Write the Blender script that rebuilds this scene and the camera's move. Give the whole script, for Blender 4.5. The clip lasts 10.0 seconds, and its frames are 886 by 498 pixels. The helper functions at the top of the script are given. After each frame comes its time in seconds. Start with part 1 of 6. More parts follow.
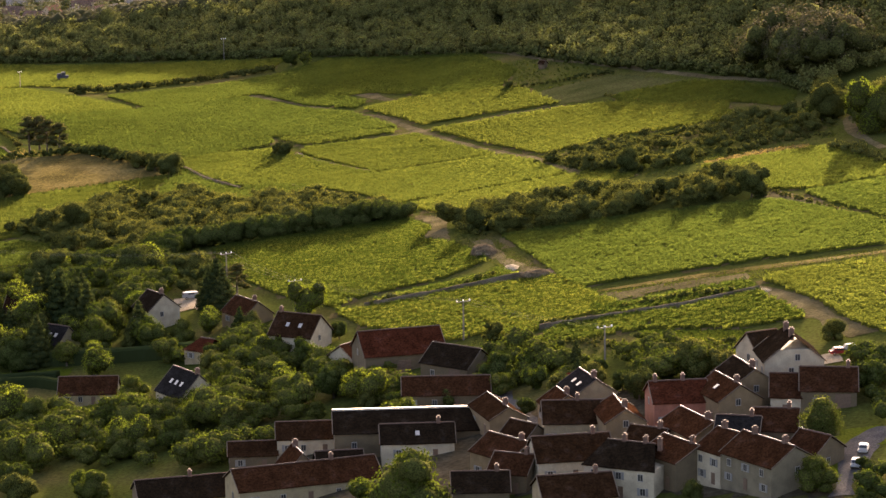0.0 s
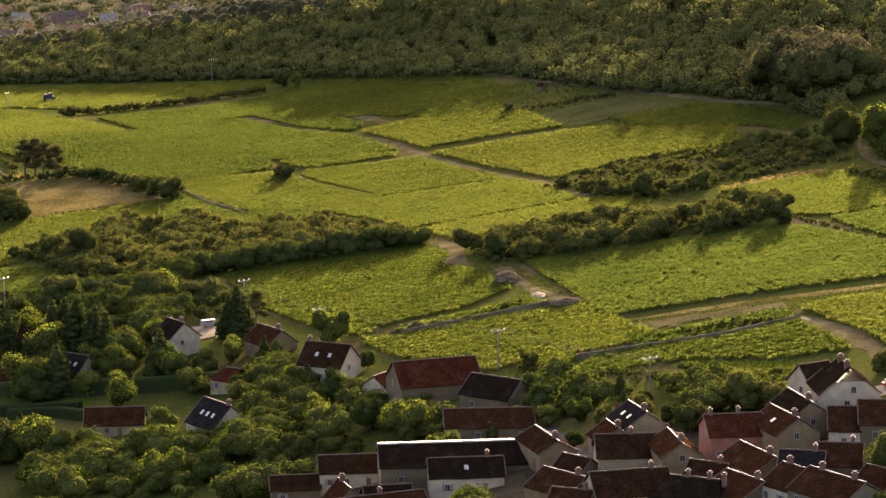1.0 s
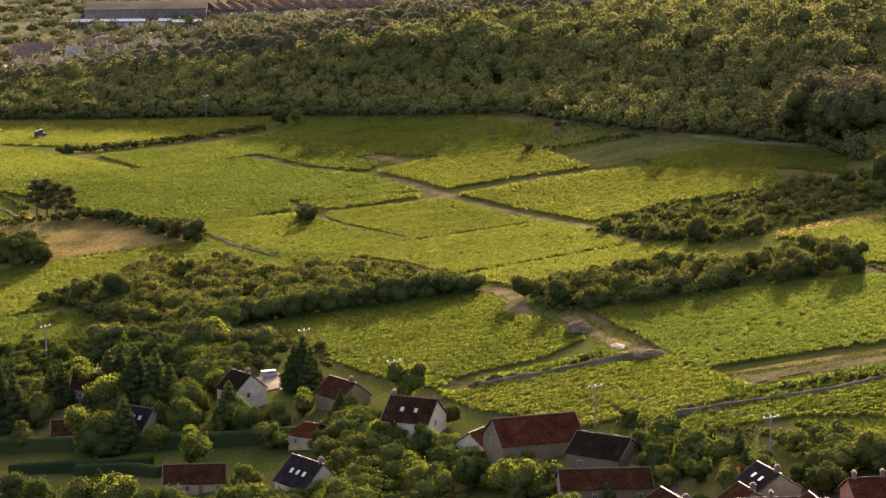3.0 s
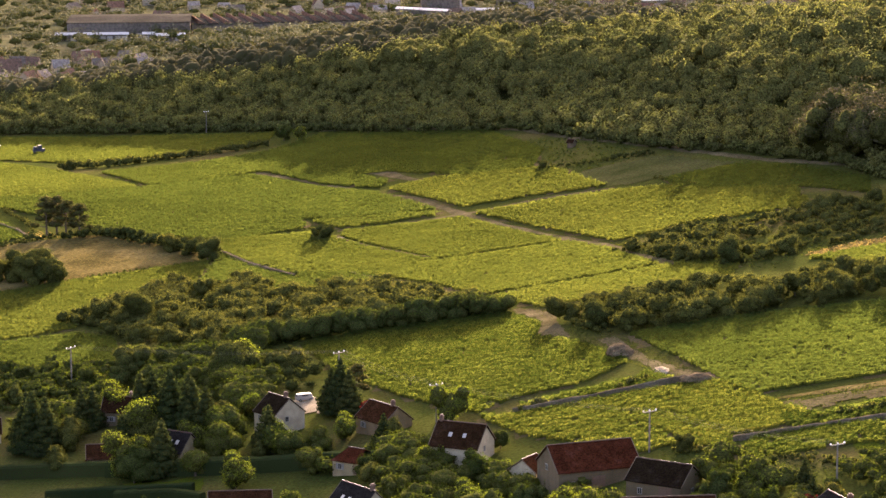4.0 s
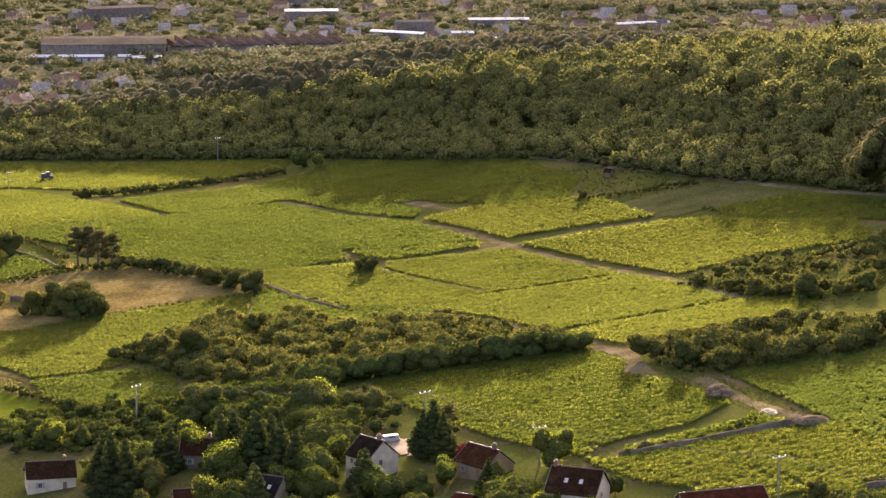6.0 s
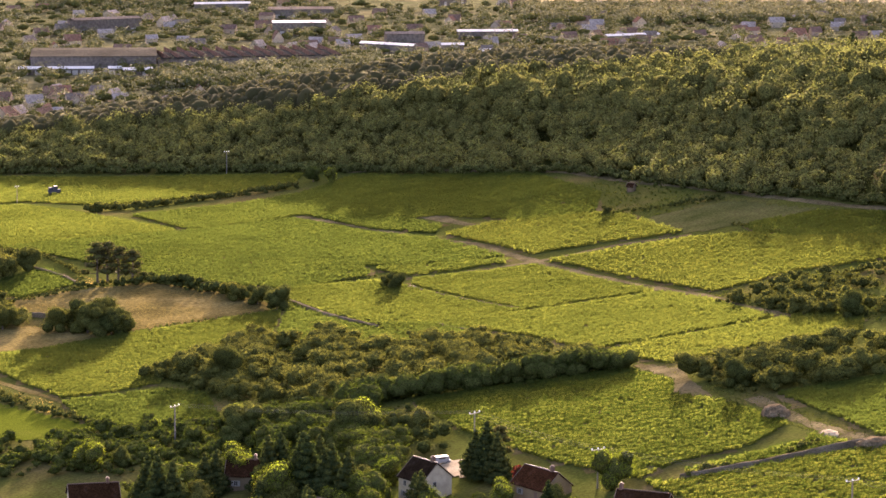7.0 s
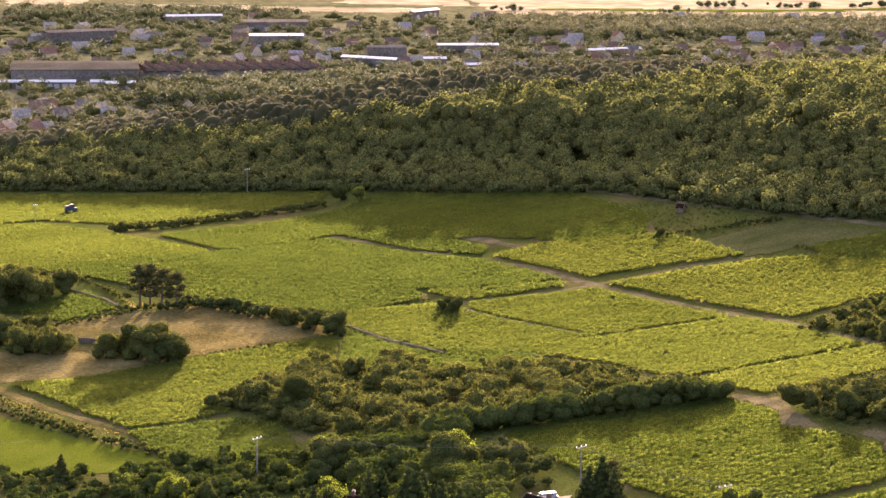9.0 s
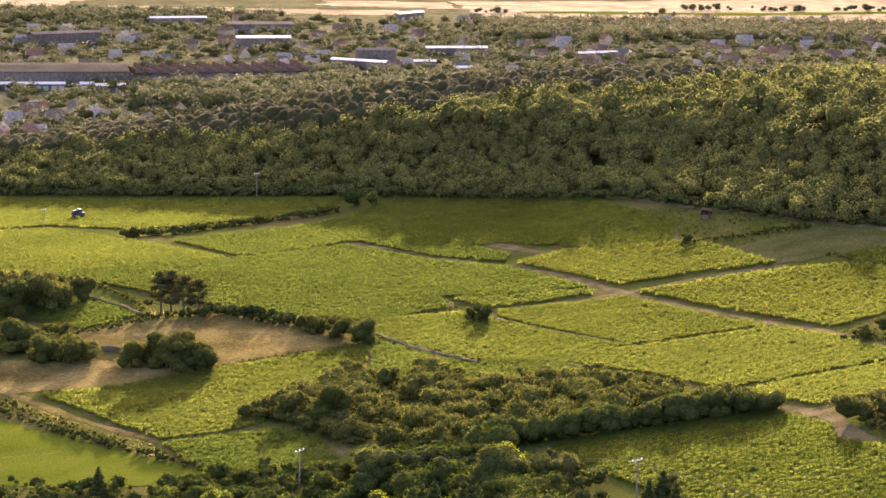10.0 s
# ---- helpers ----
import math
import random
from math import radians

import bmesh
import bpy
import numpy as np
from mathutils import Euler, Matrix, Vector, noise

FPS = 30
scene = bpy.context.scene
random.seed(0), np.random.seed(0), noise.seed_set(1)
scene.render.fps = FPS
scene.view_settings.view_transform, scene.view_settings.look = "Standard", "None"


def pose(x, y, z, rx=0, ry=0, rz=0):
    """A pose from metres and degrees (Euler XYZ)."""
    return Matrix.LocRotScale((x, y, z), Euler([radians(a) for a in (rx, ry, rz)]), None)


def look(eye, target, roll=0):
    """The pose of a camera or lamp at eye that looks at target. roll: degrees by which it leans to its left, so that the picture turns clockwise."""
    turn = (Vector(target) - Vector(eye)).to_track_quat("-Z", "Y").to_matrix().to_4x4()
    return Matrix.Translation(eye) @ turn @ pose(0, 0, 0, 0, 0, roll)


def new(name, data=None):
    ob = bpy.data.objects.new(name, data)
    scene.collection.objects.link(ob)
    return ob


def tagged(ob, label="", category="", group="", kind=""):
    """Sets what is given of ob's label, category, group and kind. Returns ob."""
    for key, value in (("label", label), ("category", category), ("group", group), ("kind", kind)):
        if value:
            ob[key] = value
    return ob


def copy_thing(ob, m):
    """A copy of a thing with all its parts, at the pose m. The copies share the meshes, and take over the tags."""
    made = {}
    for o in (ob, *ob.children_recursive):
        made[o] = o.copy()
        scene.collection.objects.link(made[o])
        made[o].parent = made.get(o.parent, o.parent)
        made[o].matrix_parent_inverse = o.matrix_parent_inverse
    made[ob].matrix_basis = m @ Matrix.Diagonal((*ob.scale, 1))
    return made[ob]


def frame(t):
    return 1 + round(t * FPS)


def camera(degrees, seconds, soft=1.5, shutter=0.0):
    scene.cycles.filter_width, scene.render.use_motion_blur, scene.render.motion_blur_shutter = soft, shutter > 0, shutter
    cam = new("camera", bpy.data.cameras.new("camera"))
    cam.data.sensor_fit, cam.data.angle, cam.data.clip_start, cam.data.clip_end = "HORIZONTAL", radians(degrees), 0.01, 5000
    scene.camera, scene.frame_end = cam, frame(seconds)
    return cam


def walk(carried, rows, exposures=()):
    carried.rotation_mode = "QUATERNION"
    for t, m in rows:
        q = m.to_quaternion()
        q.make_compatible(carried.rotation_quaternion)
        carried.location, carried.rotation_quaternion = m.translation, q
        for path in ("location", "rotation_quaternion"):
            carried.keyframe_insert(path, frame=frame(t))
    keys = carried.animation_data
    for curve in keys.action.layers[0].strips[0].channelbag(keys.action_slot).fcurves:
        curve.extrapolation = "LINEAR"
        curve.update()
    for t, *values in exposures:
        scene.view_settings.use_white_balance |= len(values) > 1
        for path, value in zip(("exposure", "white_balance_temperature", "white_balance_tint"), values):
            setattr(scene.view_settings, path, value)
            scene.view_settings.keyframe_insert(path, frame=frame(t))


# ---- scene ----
cam = camera(18.00, 10.0, soft=1.5)
walk(cam, [
    (0, pose(0.00, -0.00, 155.25, 79.022, 0.869, -0.192)),
    (0.5, pose(-9.92, 4.58, 156.06, 79.176, 0.777, -0.722)),
    (1, pose(-20.01, 9.29, 156.87, 79.332, 0.702, -1.253)),
    (1.5, pose(-30.32, 14.16, 157.64, 79.475, 0.585, -1.732)),
    (2, pose(-41.05, 19.27, 158.36, 79.625, 0.493, -2.200)),
    (2.5, pose(-51.50, 24.58, 158.93, 79.748, 0.399, -2.663)),
    (4, pose(-82.45, 41.41, 160.44, 80.102, 0.149, -3.980)),
    (4.5, pose(-92.30, 47.33, 160.67, 80.194, 0.021, -4.386)),
    (5, pose(-102.98, 53.82, 160.90, 80.303, -0.018, -4.799)),
    (5.5, pose(-113.45, 60.56, 160.98, 80.401, -0.116, -5.180)),
    (7, pose(-144.62, 81.43, 160.77, 80.725, -0.314, -6.320)),
    (7.5, pose(-154.61, 88.97, 160.70, 80.816, -0.414, -6.674)),
    (8, pose(-164.40, 96.98, 160.52, 80.874, -0.504, -7.025)),
    (8.5, pose(-174.37, 105.43, 160.23, 80.925, -0.577, -7.399)),
    (9, pose(-184.30, 114.10, 159.81, 80.973, -0.609, -7.769)),
    (9.5, pose(-193.73, 122.88, 159.26, 81.005, -0.759, -8.132)),
    (10, pose(-203.67, 132.06, 158.76, 81.027, -0.835, -8.518)),
], exposures=[(0.0, 2.40, 6820, 26), (4.5, 2.70, 6600, 32), (10.0, 2.88, 6340, 36.5)])

# ---- light ----
SUN_AZ, SUN_EL = 13.0, 10.1          # degrees to the right of +y, degrees up
world = bpy.data.worlds.new("world")
scene.world = world
world.use_nodes = True
wt = world.node_tree
sky = wt.nodes.new("ShaderNodeTexSky")
sky.sky_type, sky.sun_disc = "NISHITA", False
sky.sun_elevation, sky.sun_rotation = radians(SUN_EL), radians(SUN_AZ)
sky.air_density, sky.dust_density, sky.ozone_density = 0.6, 4.5, 0.0
wt.links.new(sky.outputs[0], wt.nodes["Background"].inputs[0])
wt.nodes["Background"].inputs[1].default_value = 0.138
sun = new("sun", bpy.data.lights.new("sun", "SUN"))
sun.data.energy, sun.data.angle, sun.data.color = 4.5, radians(0.6), (1.0, 0.86, 0.64)
sd = Vector((math.sin(radians(SUN_AZ)) * math.cos(radians(SUN_EL)), math.cos(radians(SUN_AZ)) * math.cos(radians(SUN_EL)), math.sin(radians(SUN_EL))))
sun.matrix_world = look((200, 900, 400), Vector((200, 900, 400)) - sd)
rng = np.random.default_rng(7)


# ---- materials ----
def nodes_of(name):
    m = bpy.data.materials.new(name)
    m.use_nodes = True
    t = m.node_tree
    return m, t, t.nodes["Principled BSDF"]


def add(t, kind, **values):
    n = t.nodes.new(kind)
    for key, value in values.items():
        n.inputs[key.replace("_", " ")].default_value = value
    return n


def ramp(t, source, stops):
    n = t.nodes.new("ShaderNodeValToRGB")
    e = n.color_ramp.elements
    while len(e) < len(stops):
        e.new(0.5)
    for k, (p, c) in zip(e, stops):
        k.position, k.color = p, (*c, 1)
    t.links.new(source, n.inputs[0])
    return n.outputs[0]


def mixed(t, factor, a, b, blend="MIX"):
    n = t.nodes.new("ShaderNodeMix")
    n.data_type, n.blend_type = "RGBA", blend
    for slot, v in ((0, factor), (6, a), (7, b)):
        if hasattr(v, "is_linked"):
            t.links.new(v, n.inputs[slot])
        else:
            n.inputs[slot].default_value = v if slot == 0 else (*v, 1)
    return n.outputs[2]


def noise_of(t, scale, detail=3.0, coords=None):
    n = add(t, "ShaderNodeTexNoise", Scale=scale, Detail=detail)
    if coords is None:
        g = t.nodes.new("ShaderNodeNewGeometry")
        coords = g.outputs["Position"]
    t.links.new(coords, n.inputs["Vector"])
    return n.outputs[0]


def bumped(t, b, height, strength, distance):
    n = add(t, "ShaderNodeBump", Strength=strength, Distance=distance)
    t.links.new(height, n.inputs["Height"])
    t.links.new(n.outputs[0], b.inputs["Normal"])


def leafy(name, dark, light, glow, through_share=0.45, patch=0.02, soft=0.6, lumps=0.0, haze_sheen=0.0, vary=0.0):
    """Foliage: tone by leaf clump, by plant and by broad patches; lets light through."""
    m, t, b = nodes_of(name)
    g = t.nodes.new("ShaderNodeNewGeometry")
    o = t.nodes.new("ShaderNodeObjectInfo")
    isle = ramp(t, g.outputs["Random Per Island"], [(0.0, dark), (1.0, light)])
    wide = ramp(t, noise_of(t, patch, 4.0), [(0.32, [c * (0.68 - vary) for c in dark]), (0.68, [min(1, c * (1.15 + vary)) for c in light])])
    c = mixed(t, 0.45 + vary, isle, wide)
    # mottling paints the dark gaps between leaves into the colour
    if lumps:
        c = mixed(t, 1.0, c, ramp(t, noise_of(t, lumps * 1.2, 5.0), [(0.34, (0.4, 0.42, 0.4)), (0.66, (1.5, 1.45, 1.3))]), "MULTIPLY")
    tone = ramp(t, o.outputs["Random"], [(0.0, (0.72 - vary, 0.78 - vary, 0.75 - vary)), (1.0, (1.18 + vary, 1.08 + vary, 0.95))])
    c = mixed(t, 1.0, c, tone, "MULTIPLY")
    t.links.new(c, b.inputs["Base Color"])
    b.inputs["Roughness"].default_value = soft
    b.inputs["Specular IOR Level"].default_value = 0.0
    # faint pale sheen, a stand-in for haze over distant foliage
    b.inputs["Sheen Weight"].default_value, b.inputs["Sheen Roughness"].default_value = haze_sheen, 0.6
    b.inputs["Sheen Tint"].default_value = (1.0, 0.95, 0.82, 1)
    if lumps:
        bumped(t, b, noise_of(t, lumps, 4.0), 1.0, 1.1 / lumps)
    tr = t.nodes.new("ShaderNodeBsdfTranslucent")
    t.links.new(mixed(t, 1.0, c, glow, "MULTIPLY"), tr.inputs[0])
    mx = t.nodes.new("ShaderNodeMixShader")
    mx.inputs[0].default_value = through_share
    out = t.nodes["Material Output"]
    t.links.new(b.outputs[0], mx.inputs[1]), t.links.new(tr.outputs[0], mx.inputs[2])
    t.links.new(mx.outputs[0], out.inputs["Surface"])
    return m


def earthy(name, stops, fine, wide, rough=0.95, bump=0.3, dist=0.15):
    """Soil, grass, stubble, stone: two scales of mottling and a fine relief."""
    m, t, b = nodes_of(name)
    a = ramp(t, noise_of(t, wide, 5.0), [(0.3, stops[0]), (0.5, stops[1]), (0.7, stops[2])])
    f = noise_of(t, fine, 4.0)
    c = mixed(t, 1.0, a, ramp(t, f, [(0.25, (0.55, 0.55, 0.55)), (0.75, (1.35, 1.35, 1.35))]), "MULTIPLY")
    t.links.new(c, b.inputs["Base Color"])
    b.inputs["Roughness"].default_value = rough
    b.inputs["Specular IOR Level"].default_value = 0.0
    bumped(t, b, f, bump, dist)
    return m


def plaster(name, colour):
    m, t, b = nodes_of(name)
    o = t.nodes.new("ShaderNodeTexCoord")
    stain = ramp(t, noise_of(t, 0.5, 5.0, o.outputs["Object"]), [(0.3, [c * 0.72 for c in colour]), (0.65, colour)])
    f = noise_of(t, 4.0, 4.0, o.outputs["Object"])
    t.links.new(mixed(t, 1.0, stain, ramp(t, f, [(0.2, (0.85, 0.84, 0.82)), (0.8, (1.08, 1.08, 1.08))]), "MULTIPLY"), b.inputs["Base Color"])
    b.inputs["Roughness"].default_value = 0.9
    bumped(t, b, f, 0.3, 0.03)
    return m


def tiled(name, colour, gloss=0.4):
    """Clay or slate roof: courses along the slope, tone by tile and by weathered patches."""
    m, t, b = nodes_of(name)
    o = t.nodes.new("ShaderNodeTexCoord")
    v = add(t, "ShaderNodeTexVoronoi", Scale=3.2)
    t.links.new(o.outputs["Object"], v.inputs["Vector"])
    w = add(t, "ShaderNodeTexWave", Scale=1.6, Distortion=1.5)
    w.bands_direction = "Z"
    t.links.new(o.outputs["Object"], w.inputs["Vector"])
    base = ramp(t, noise_of(t, 0.35, 5.0, o.outputs["Object"]), [(0.3, [c * 0.6 for c in colour]), (0.6, colour), (0.75, [min(1, c * 1.25 + 0.01) for c in colour])])
    grey = t.nodes.new("ShaderNodeSeparateColor")
    t.links.new(v.outputs["Color"], grey.inputs[0])
    c = mixed(t, 1.0, base, ramp(t, grey.outputs[0], [(0.0, (0.6, 0.6, 0.62)), (1.0, (1.35, 1.25, 1.2))]), "MULTIPLY")
    t.links.new(c, b.inputs["Base Color"])
    b.inputs["Roughness"].default_value = gloss
    b.inputs["Specular IOR Level"].default_value = 0.0
    bumped(t, b, w.outputs[1], 0.18, 0.04)
    return m


def plain(name, colour, rough=0.6, metal=0.0, var=0.15):
    m, t, b = nodes_of(name)
    o = t.nodes.new("ShaderNodeTexCoord")
    n = noise_of(t, 2.0, 4.0, o.outputs["Object"])
    t.links.new(ramp(t, n, [(0.3, [c * (1 - var) for c in colour]), (0.7, [min(1, c * (1 + var)) for c in colour])]), b.inputs["Base Color"])
    b.inputs["Roughness"].default_value, b.inputs["Metallic"].default_value = rough, metal
    return m


M_VINE = leafy("vine_leaves", (0.047, 0.066, 0.0165), (0.078, 0.103, 0.024), (1.55, 1.5, 1.0), 0.4, 0.015)
# lit and dimmed copies of the vine leaves: sun and thinner haze as colour
M_LIT_VINE = leafy("lit_vine_leaves", (0.056, 0.078, 0.019), (0.092, 0.121, 0.028), (1.6, 1.55, 1.0), 0.42, 0.015)
M_DIM_VINE = leafy("dimmed_green_vine_leaves", (0.025, 0.039, 0.009), (0.042, 0.061, 0.013), (1.35, 1.5, 0.95), 0.39, 0.015)
# row walls: darker leaf tone, shade between the rows put into the colour
M_VINE_SIDE = leafy("vine_row_shade_side", (0.040, 0.056, 0.014), (0.075, 0.092, 0.022), (1.7, 1.6, 1.0), 0.5, 0.05)
# forest tone raised, and sheen on forest and pines, to imitate haze
M_WOOD_LEAF = leafy("forest_leaves", (0.10, 0.114, 0.04), (0.142, 0.154, 0.052), (1.15, 1.22, 0.9), 0.31, 0.085, haze_sheen=0.05, vary=0.1)
M_PINE_LEAF = leafy("pine_needles", (0.075, 0.070, 0.042), (0.11, 0.10, 0.056), (1.2, 1.1, 0.9), 0.3, 0.03, haze_sheen=0.05)
M_CREST_LEAF = leafy("crest_pine_needles", (0.050, 0.050, 0.021), (0.076, 0.073, 0.03), (1.2, 1.15, 0.8), 0.25, 0.03, haze_sheen=0.05)
M_SPRUCE_LEAF = leafy("spruce_needles", (0.028, 0.042, 0.018), (0.048, 0.064, 0.024), (1.4, 1.4, 0.8), 0.25, 0.05)
# far leaves: haze put into the base colour, paler and greyer
M_FAR_LEAF = leafy("hazy_far_leaves", (0.095, 0.104, 0.062), (0.13, 0.138, 0.08), (1.2, 1.15, 0.95), 0.16, 0.01, haze_sheen=0.08)
M_TREE_LEAF = leafy("garden_leaves", (0.042, 0.06, 0.015), (0.074, 0.097, 0.024), (1.4, 1.45, 0.6), 0.31, 0.12, vary=0.28)
# darkened to stand for the shaded faces of a hedge and a clipped tree
M_SHADE_LEAF = leafy("shade_dark_leaves", (0.042, 0.06, 0.016), (0.072, 0.094, 0.024), (1.5, 1.45, 0.7), 0.3, 0.08)
M_LIME_LEAF = leafy("lime_green_leaves", (0.085, 0.115, 0.022), (0.14, 0.175, 0.034), (1.5, 1.55, 0.6), 0.42, 0.12, vary=0.15)
M_SCRUB_LEAF = leafy("scrub_leaves", (0.070, 0.080, 0.026), (0.114, 0.123, 0.038), (1.35, 1.3, 0.8), 0.30, 0.08, vary=0.15)
M_GRASS = leafy("grass_blades", (0.05, 0.066, 0.016), (0.088, 0.105, 0.024), (1.2, 1.2, 0.6), 0.22, 0.04)
M_HAY = leafy("dry_grass_blades", (0.10, 0.084, 0.032), (0.18, 0.148, 0.06), (1.3, 1.2, 0.9), 0.5, 0.05)
M_RED_LEAF = leafy("copper_leaves", (0.06, 0.018, 0.015), (0.12, 0.03, 0.025), (1.5, 0.8, 0.6), 0.35, 0.05)
# core tones stand for shade inside crowns; the forest one is lifted for haze
M_CORE = leafy("inner_shade_foliage", (0.058, 0.070, 0.023), (0.088, 0.10, 0.033), (1.2, 1.1, 0.8), 0.2, 0.1, 1.0, 2.6)
M_WOOD_CORE = leafy("inner_shade_forest", (0.075, 0.082, 0.03), (0.11, 0.118, 0.042), (1.2, 1.1, 0.8), 0.2, 0.06, 1.0, 1.3)
M_BARK = plain("bark", (0.10, 0.075, 0.05), 0.95, 0, 0.35)
M_GROUND = earthy("meadow_ground", [(0.040, 0.052, 0.012), (0.06, 0.068, 0.016), (0.095, 0.08, 0.03)], 1.3, 0.03)
M_LAWN = earthy("mown_grass", [(0.055, 0.072, 0.008), (0.074, 0.092, 0.010), (0.095, 0.103, 0.017)], 2.0, 0.05, bump=0.1)
M_STRAW = earthy("dry_grass", [(0.062, 0.053, 0.018), (0.118, 0.095, 0.033), (0.19, 0.15, 0.058)], 0.8, 0.05)
M_DIRT = earthy("dirt_track", [(0.062, 0.054, 0.027), (0.10, 0.085, 0.043), (0.148, 0.124, 0.066)], 1.5, 0.12)
M_SOIL = earthy("vineyard_soil", [(0.06, 0.05, 0.02), (0.085, 0.07, 0.03), (0.11, 0.09, 0.045)], 1.5, 0.06)
M_WHEAT = earthy("wheat_fields", [(0.20, 0.165, 0.10), (0.30, 0.245, 0.15), (0.25, 0.22, 0.14)], 0.05, 0.012)
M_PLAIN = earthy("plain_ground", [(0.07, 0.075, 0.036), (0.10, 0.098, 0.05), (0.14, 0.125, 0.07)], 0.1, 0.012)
M_STONE = earthy("dry_stone", [(0.095, 0.076, 0.048), (0.135, 0.108, 0.07), (0.18, 0.145, 0.098)], 2.5, 0.3, bump=0.6)
M_FALLOW = earthy("fallow_field", [(0.042, 0.05, 0.016), (0.058, 0.064, 0.022), (0.078, 0.076, 0.03)], 1.2, 0.08)
M_YARD = earthy("yard_earth", [(0.04, 0.034, 0.021), (0.062, 0.052, 0.033), (0.088, 0.073, 0.047)], 1.0, 0.1)
M_ASPHALT = earthy("asphalt", [(0.06, 0.06, 0.06), (0.09, 0.085, 0.08), (0.12, 0.11, 0.10)], 3.0, 0.2)
M_GRAVEL = earthy("pale_gravel", [(0.22, 0.18, 0.12), (0.30, 0.25, 0.17), (0.36, 0.30, 0.21)], 3.0, 0.2)
M_HEAP = earthy("brushwood_heap", [(0.08, 0.06, 0.036), (0.125, 0.095, 0.056), (0.17, 0.13, 0.08)], 2.0, 0.5, bump=0.8)
WALLS = {
    "white": plaster("white_render", (0.47, 0.395, 0.265)),
    "cream": plaster("cream_render", (0.323, 0.254, 0.140)),
    "tan": plaster("ochre_render", (0.237, 0.163, 0.080)),
    "grey": plaster("grey_render", (0.190, 0.156, 0.094)),
    "pink": plaster("pink_render", (0.342, 0.134, 0.080)),
    "stone": plaster("rubble_stone", (0.142, 0.104, 0.054)),
}
ROOFS = {
    "brown": tiled("brown_tiles", (0.0320, 0.0168, 0.0086)),
    "dark": tiled("dark_tiles", (0.0192, 0.0136, 0.0086)),
    "red": tiled("red_clay_tiles", (0.0640, 0.0208, 0.0108)),
    "rust": tiled("rust_tiles", (0.0440, 0.0200, 0.0101)),
    "slate": tiled("slate", (0.0216, 0.0200, 0.0180), 0.4),
    "sheet": tiled("fibre_cement", (0.1360, 0.1240, 0.0972), 0.6),
}
# base colours raised above the village's, partly to stand in for haze
TOWN_WALLS = {
    "cream": plaster("town_cream_render", (0.52, 0.40, 0.26)),
    "grey": plaster("town_grey_render", (0.40, 0.32, 0.22)),
    "tan": plaster("town_ochre_render", (0.40, 0.29, 0.19)),
}
TOWN_ROOFS = {
    "brown": tiled("town_brown_tiles", (0.17, 0.115, 0.085)),
    "rust": tiled("town_rust_tiles", (0.22, 0.125, 0.085)),
    "slate": tiled("town_slate", (0.165, 0.145, 0.12), 0.6),
    "sheet": tiled("town_fibre_cement", (0.30, 0.27, 0.235), 0.6),
}
M_GLASS = plain("window_glass", (0.014, 0.015, 0.014), 0.3, 0, 0.05)
M_FRAME = plain("painted_frame", (0.34, 0.31, 0.26), 0.6)
M_SHUTTER = plain("painted_shutter", (0.20, 0.19, 0.165), 0.7)
M_DOOR = plain("door_wood", (0.14, 0.085, 0.05), 0.7)
M_BRICK = plain("chimney_brick", (0.14, 0.08, 0.052), 0.9, 0, 0.3)
M_ZINC = plain("zinc_flashing", (0.5, 0.46, 0.40), 0.45, 0.6)
M_RIDGE = plain("ridge_tile_clay", (0.11, 0.062, 0.038), 0.65, 0, 0.3)
M_MORTAR = plain("verge_mortar", (0.13, 0.092, 0.06), 0.85, 0, 0.25)
M_POLE = plain("concrete_pole", (0.16, 0.14, 0.115), 0.85)
M_CERAMIC = plain("white_insulator", (0.85, 0.83, 0.78), 0.25)
M_WIRE = plain("wire", (0.10, 0.09, 0.08), 0.8, 0.0)
M_WHITE_CAR = plain("white_car_paint", (0.36, 0.35, 0.32), 0.8, 0, 0.03)
M_GREY_CAR = plain("pale_grey_car_paint", (0.26, 0.26, 0.26), 0.4, 0, 0.03)
M_RED_CAR = plain("dark_red_car_paint", (0.22, 0.03, 0.03), 0.25, 0, 0.03)
M_BLUE = plain("blue_machine_paint", (0.032, 0.038, 0.055), 0.8)
M_CAB = plain("cab_glazing", (0.03, 0.035, 0.04), 0.55, 0, 0.05)
M_RUBBER = plain("rubber", (0.025, 0.025, 0.025), 0.9)
M_METAL_ROOF = plain("pale_metal_roof", (0.62, 0.60, 0.56), 0.5, 0.5)
M_HALL = earthy("dark_hall_roofing", [(0.05, 0.046, 0.036), (0.065, 0.06, 0.048), (0.08, 0.074, 0.058)], 0.5, 0.05, bump=0.0)
M_SHED = earthy("shed_cladding", [(0.12, 0.098, 0.08), (0.15, 0.125, 0.10), (0.18, 0.15, 0.125)], 0.5, 0.05, bump=0.0)


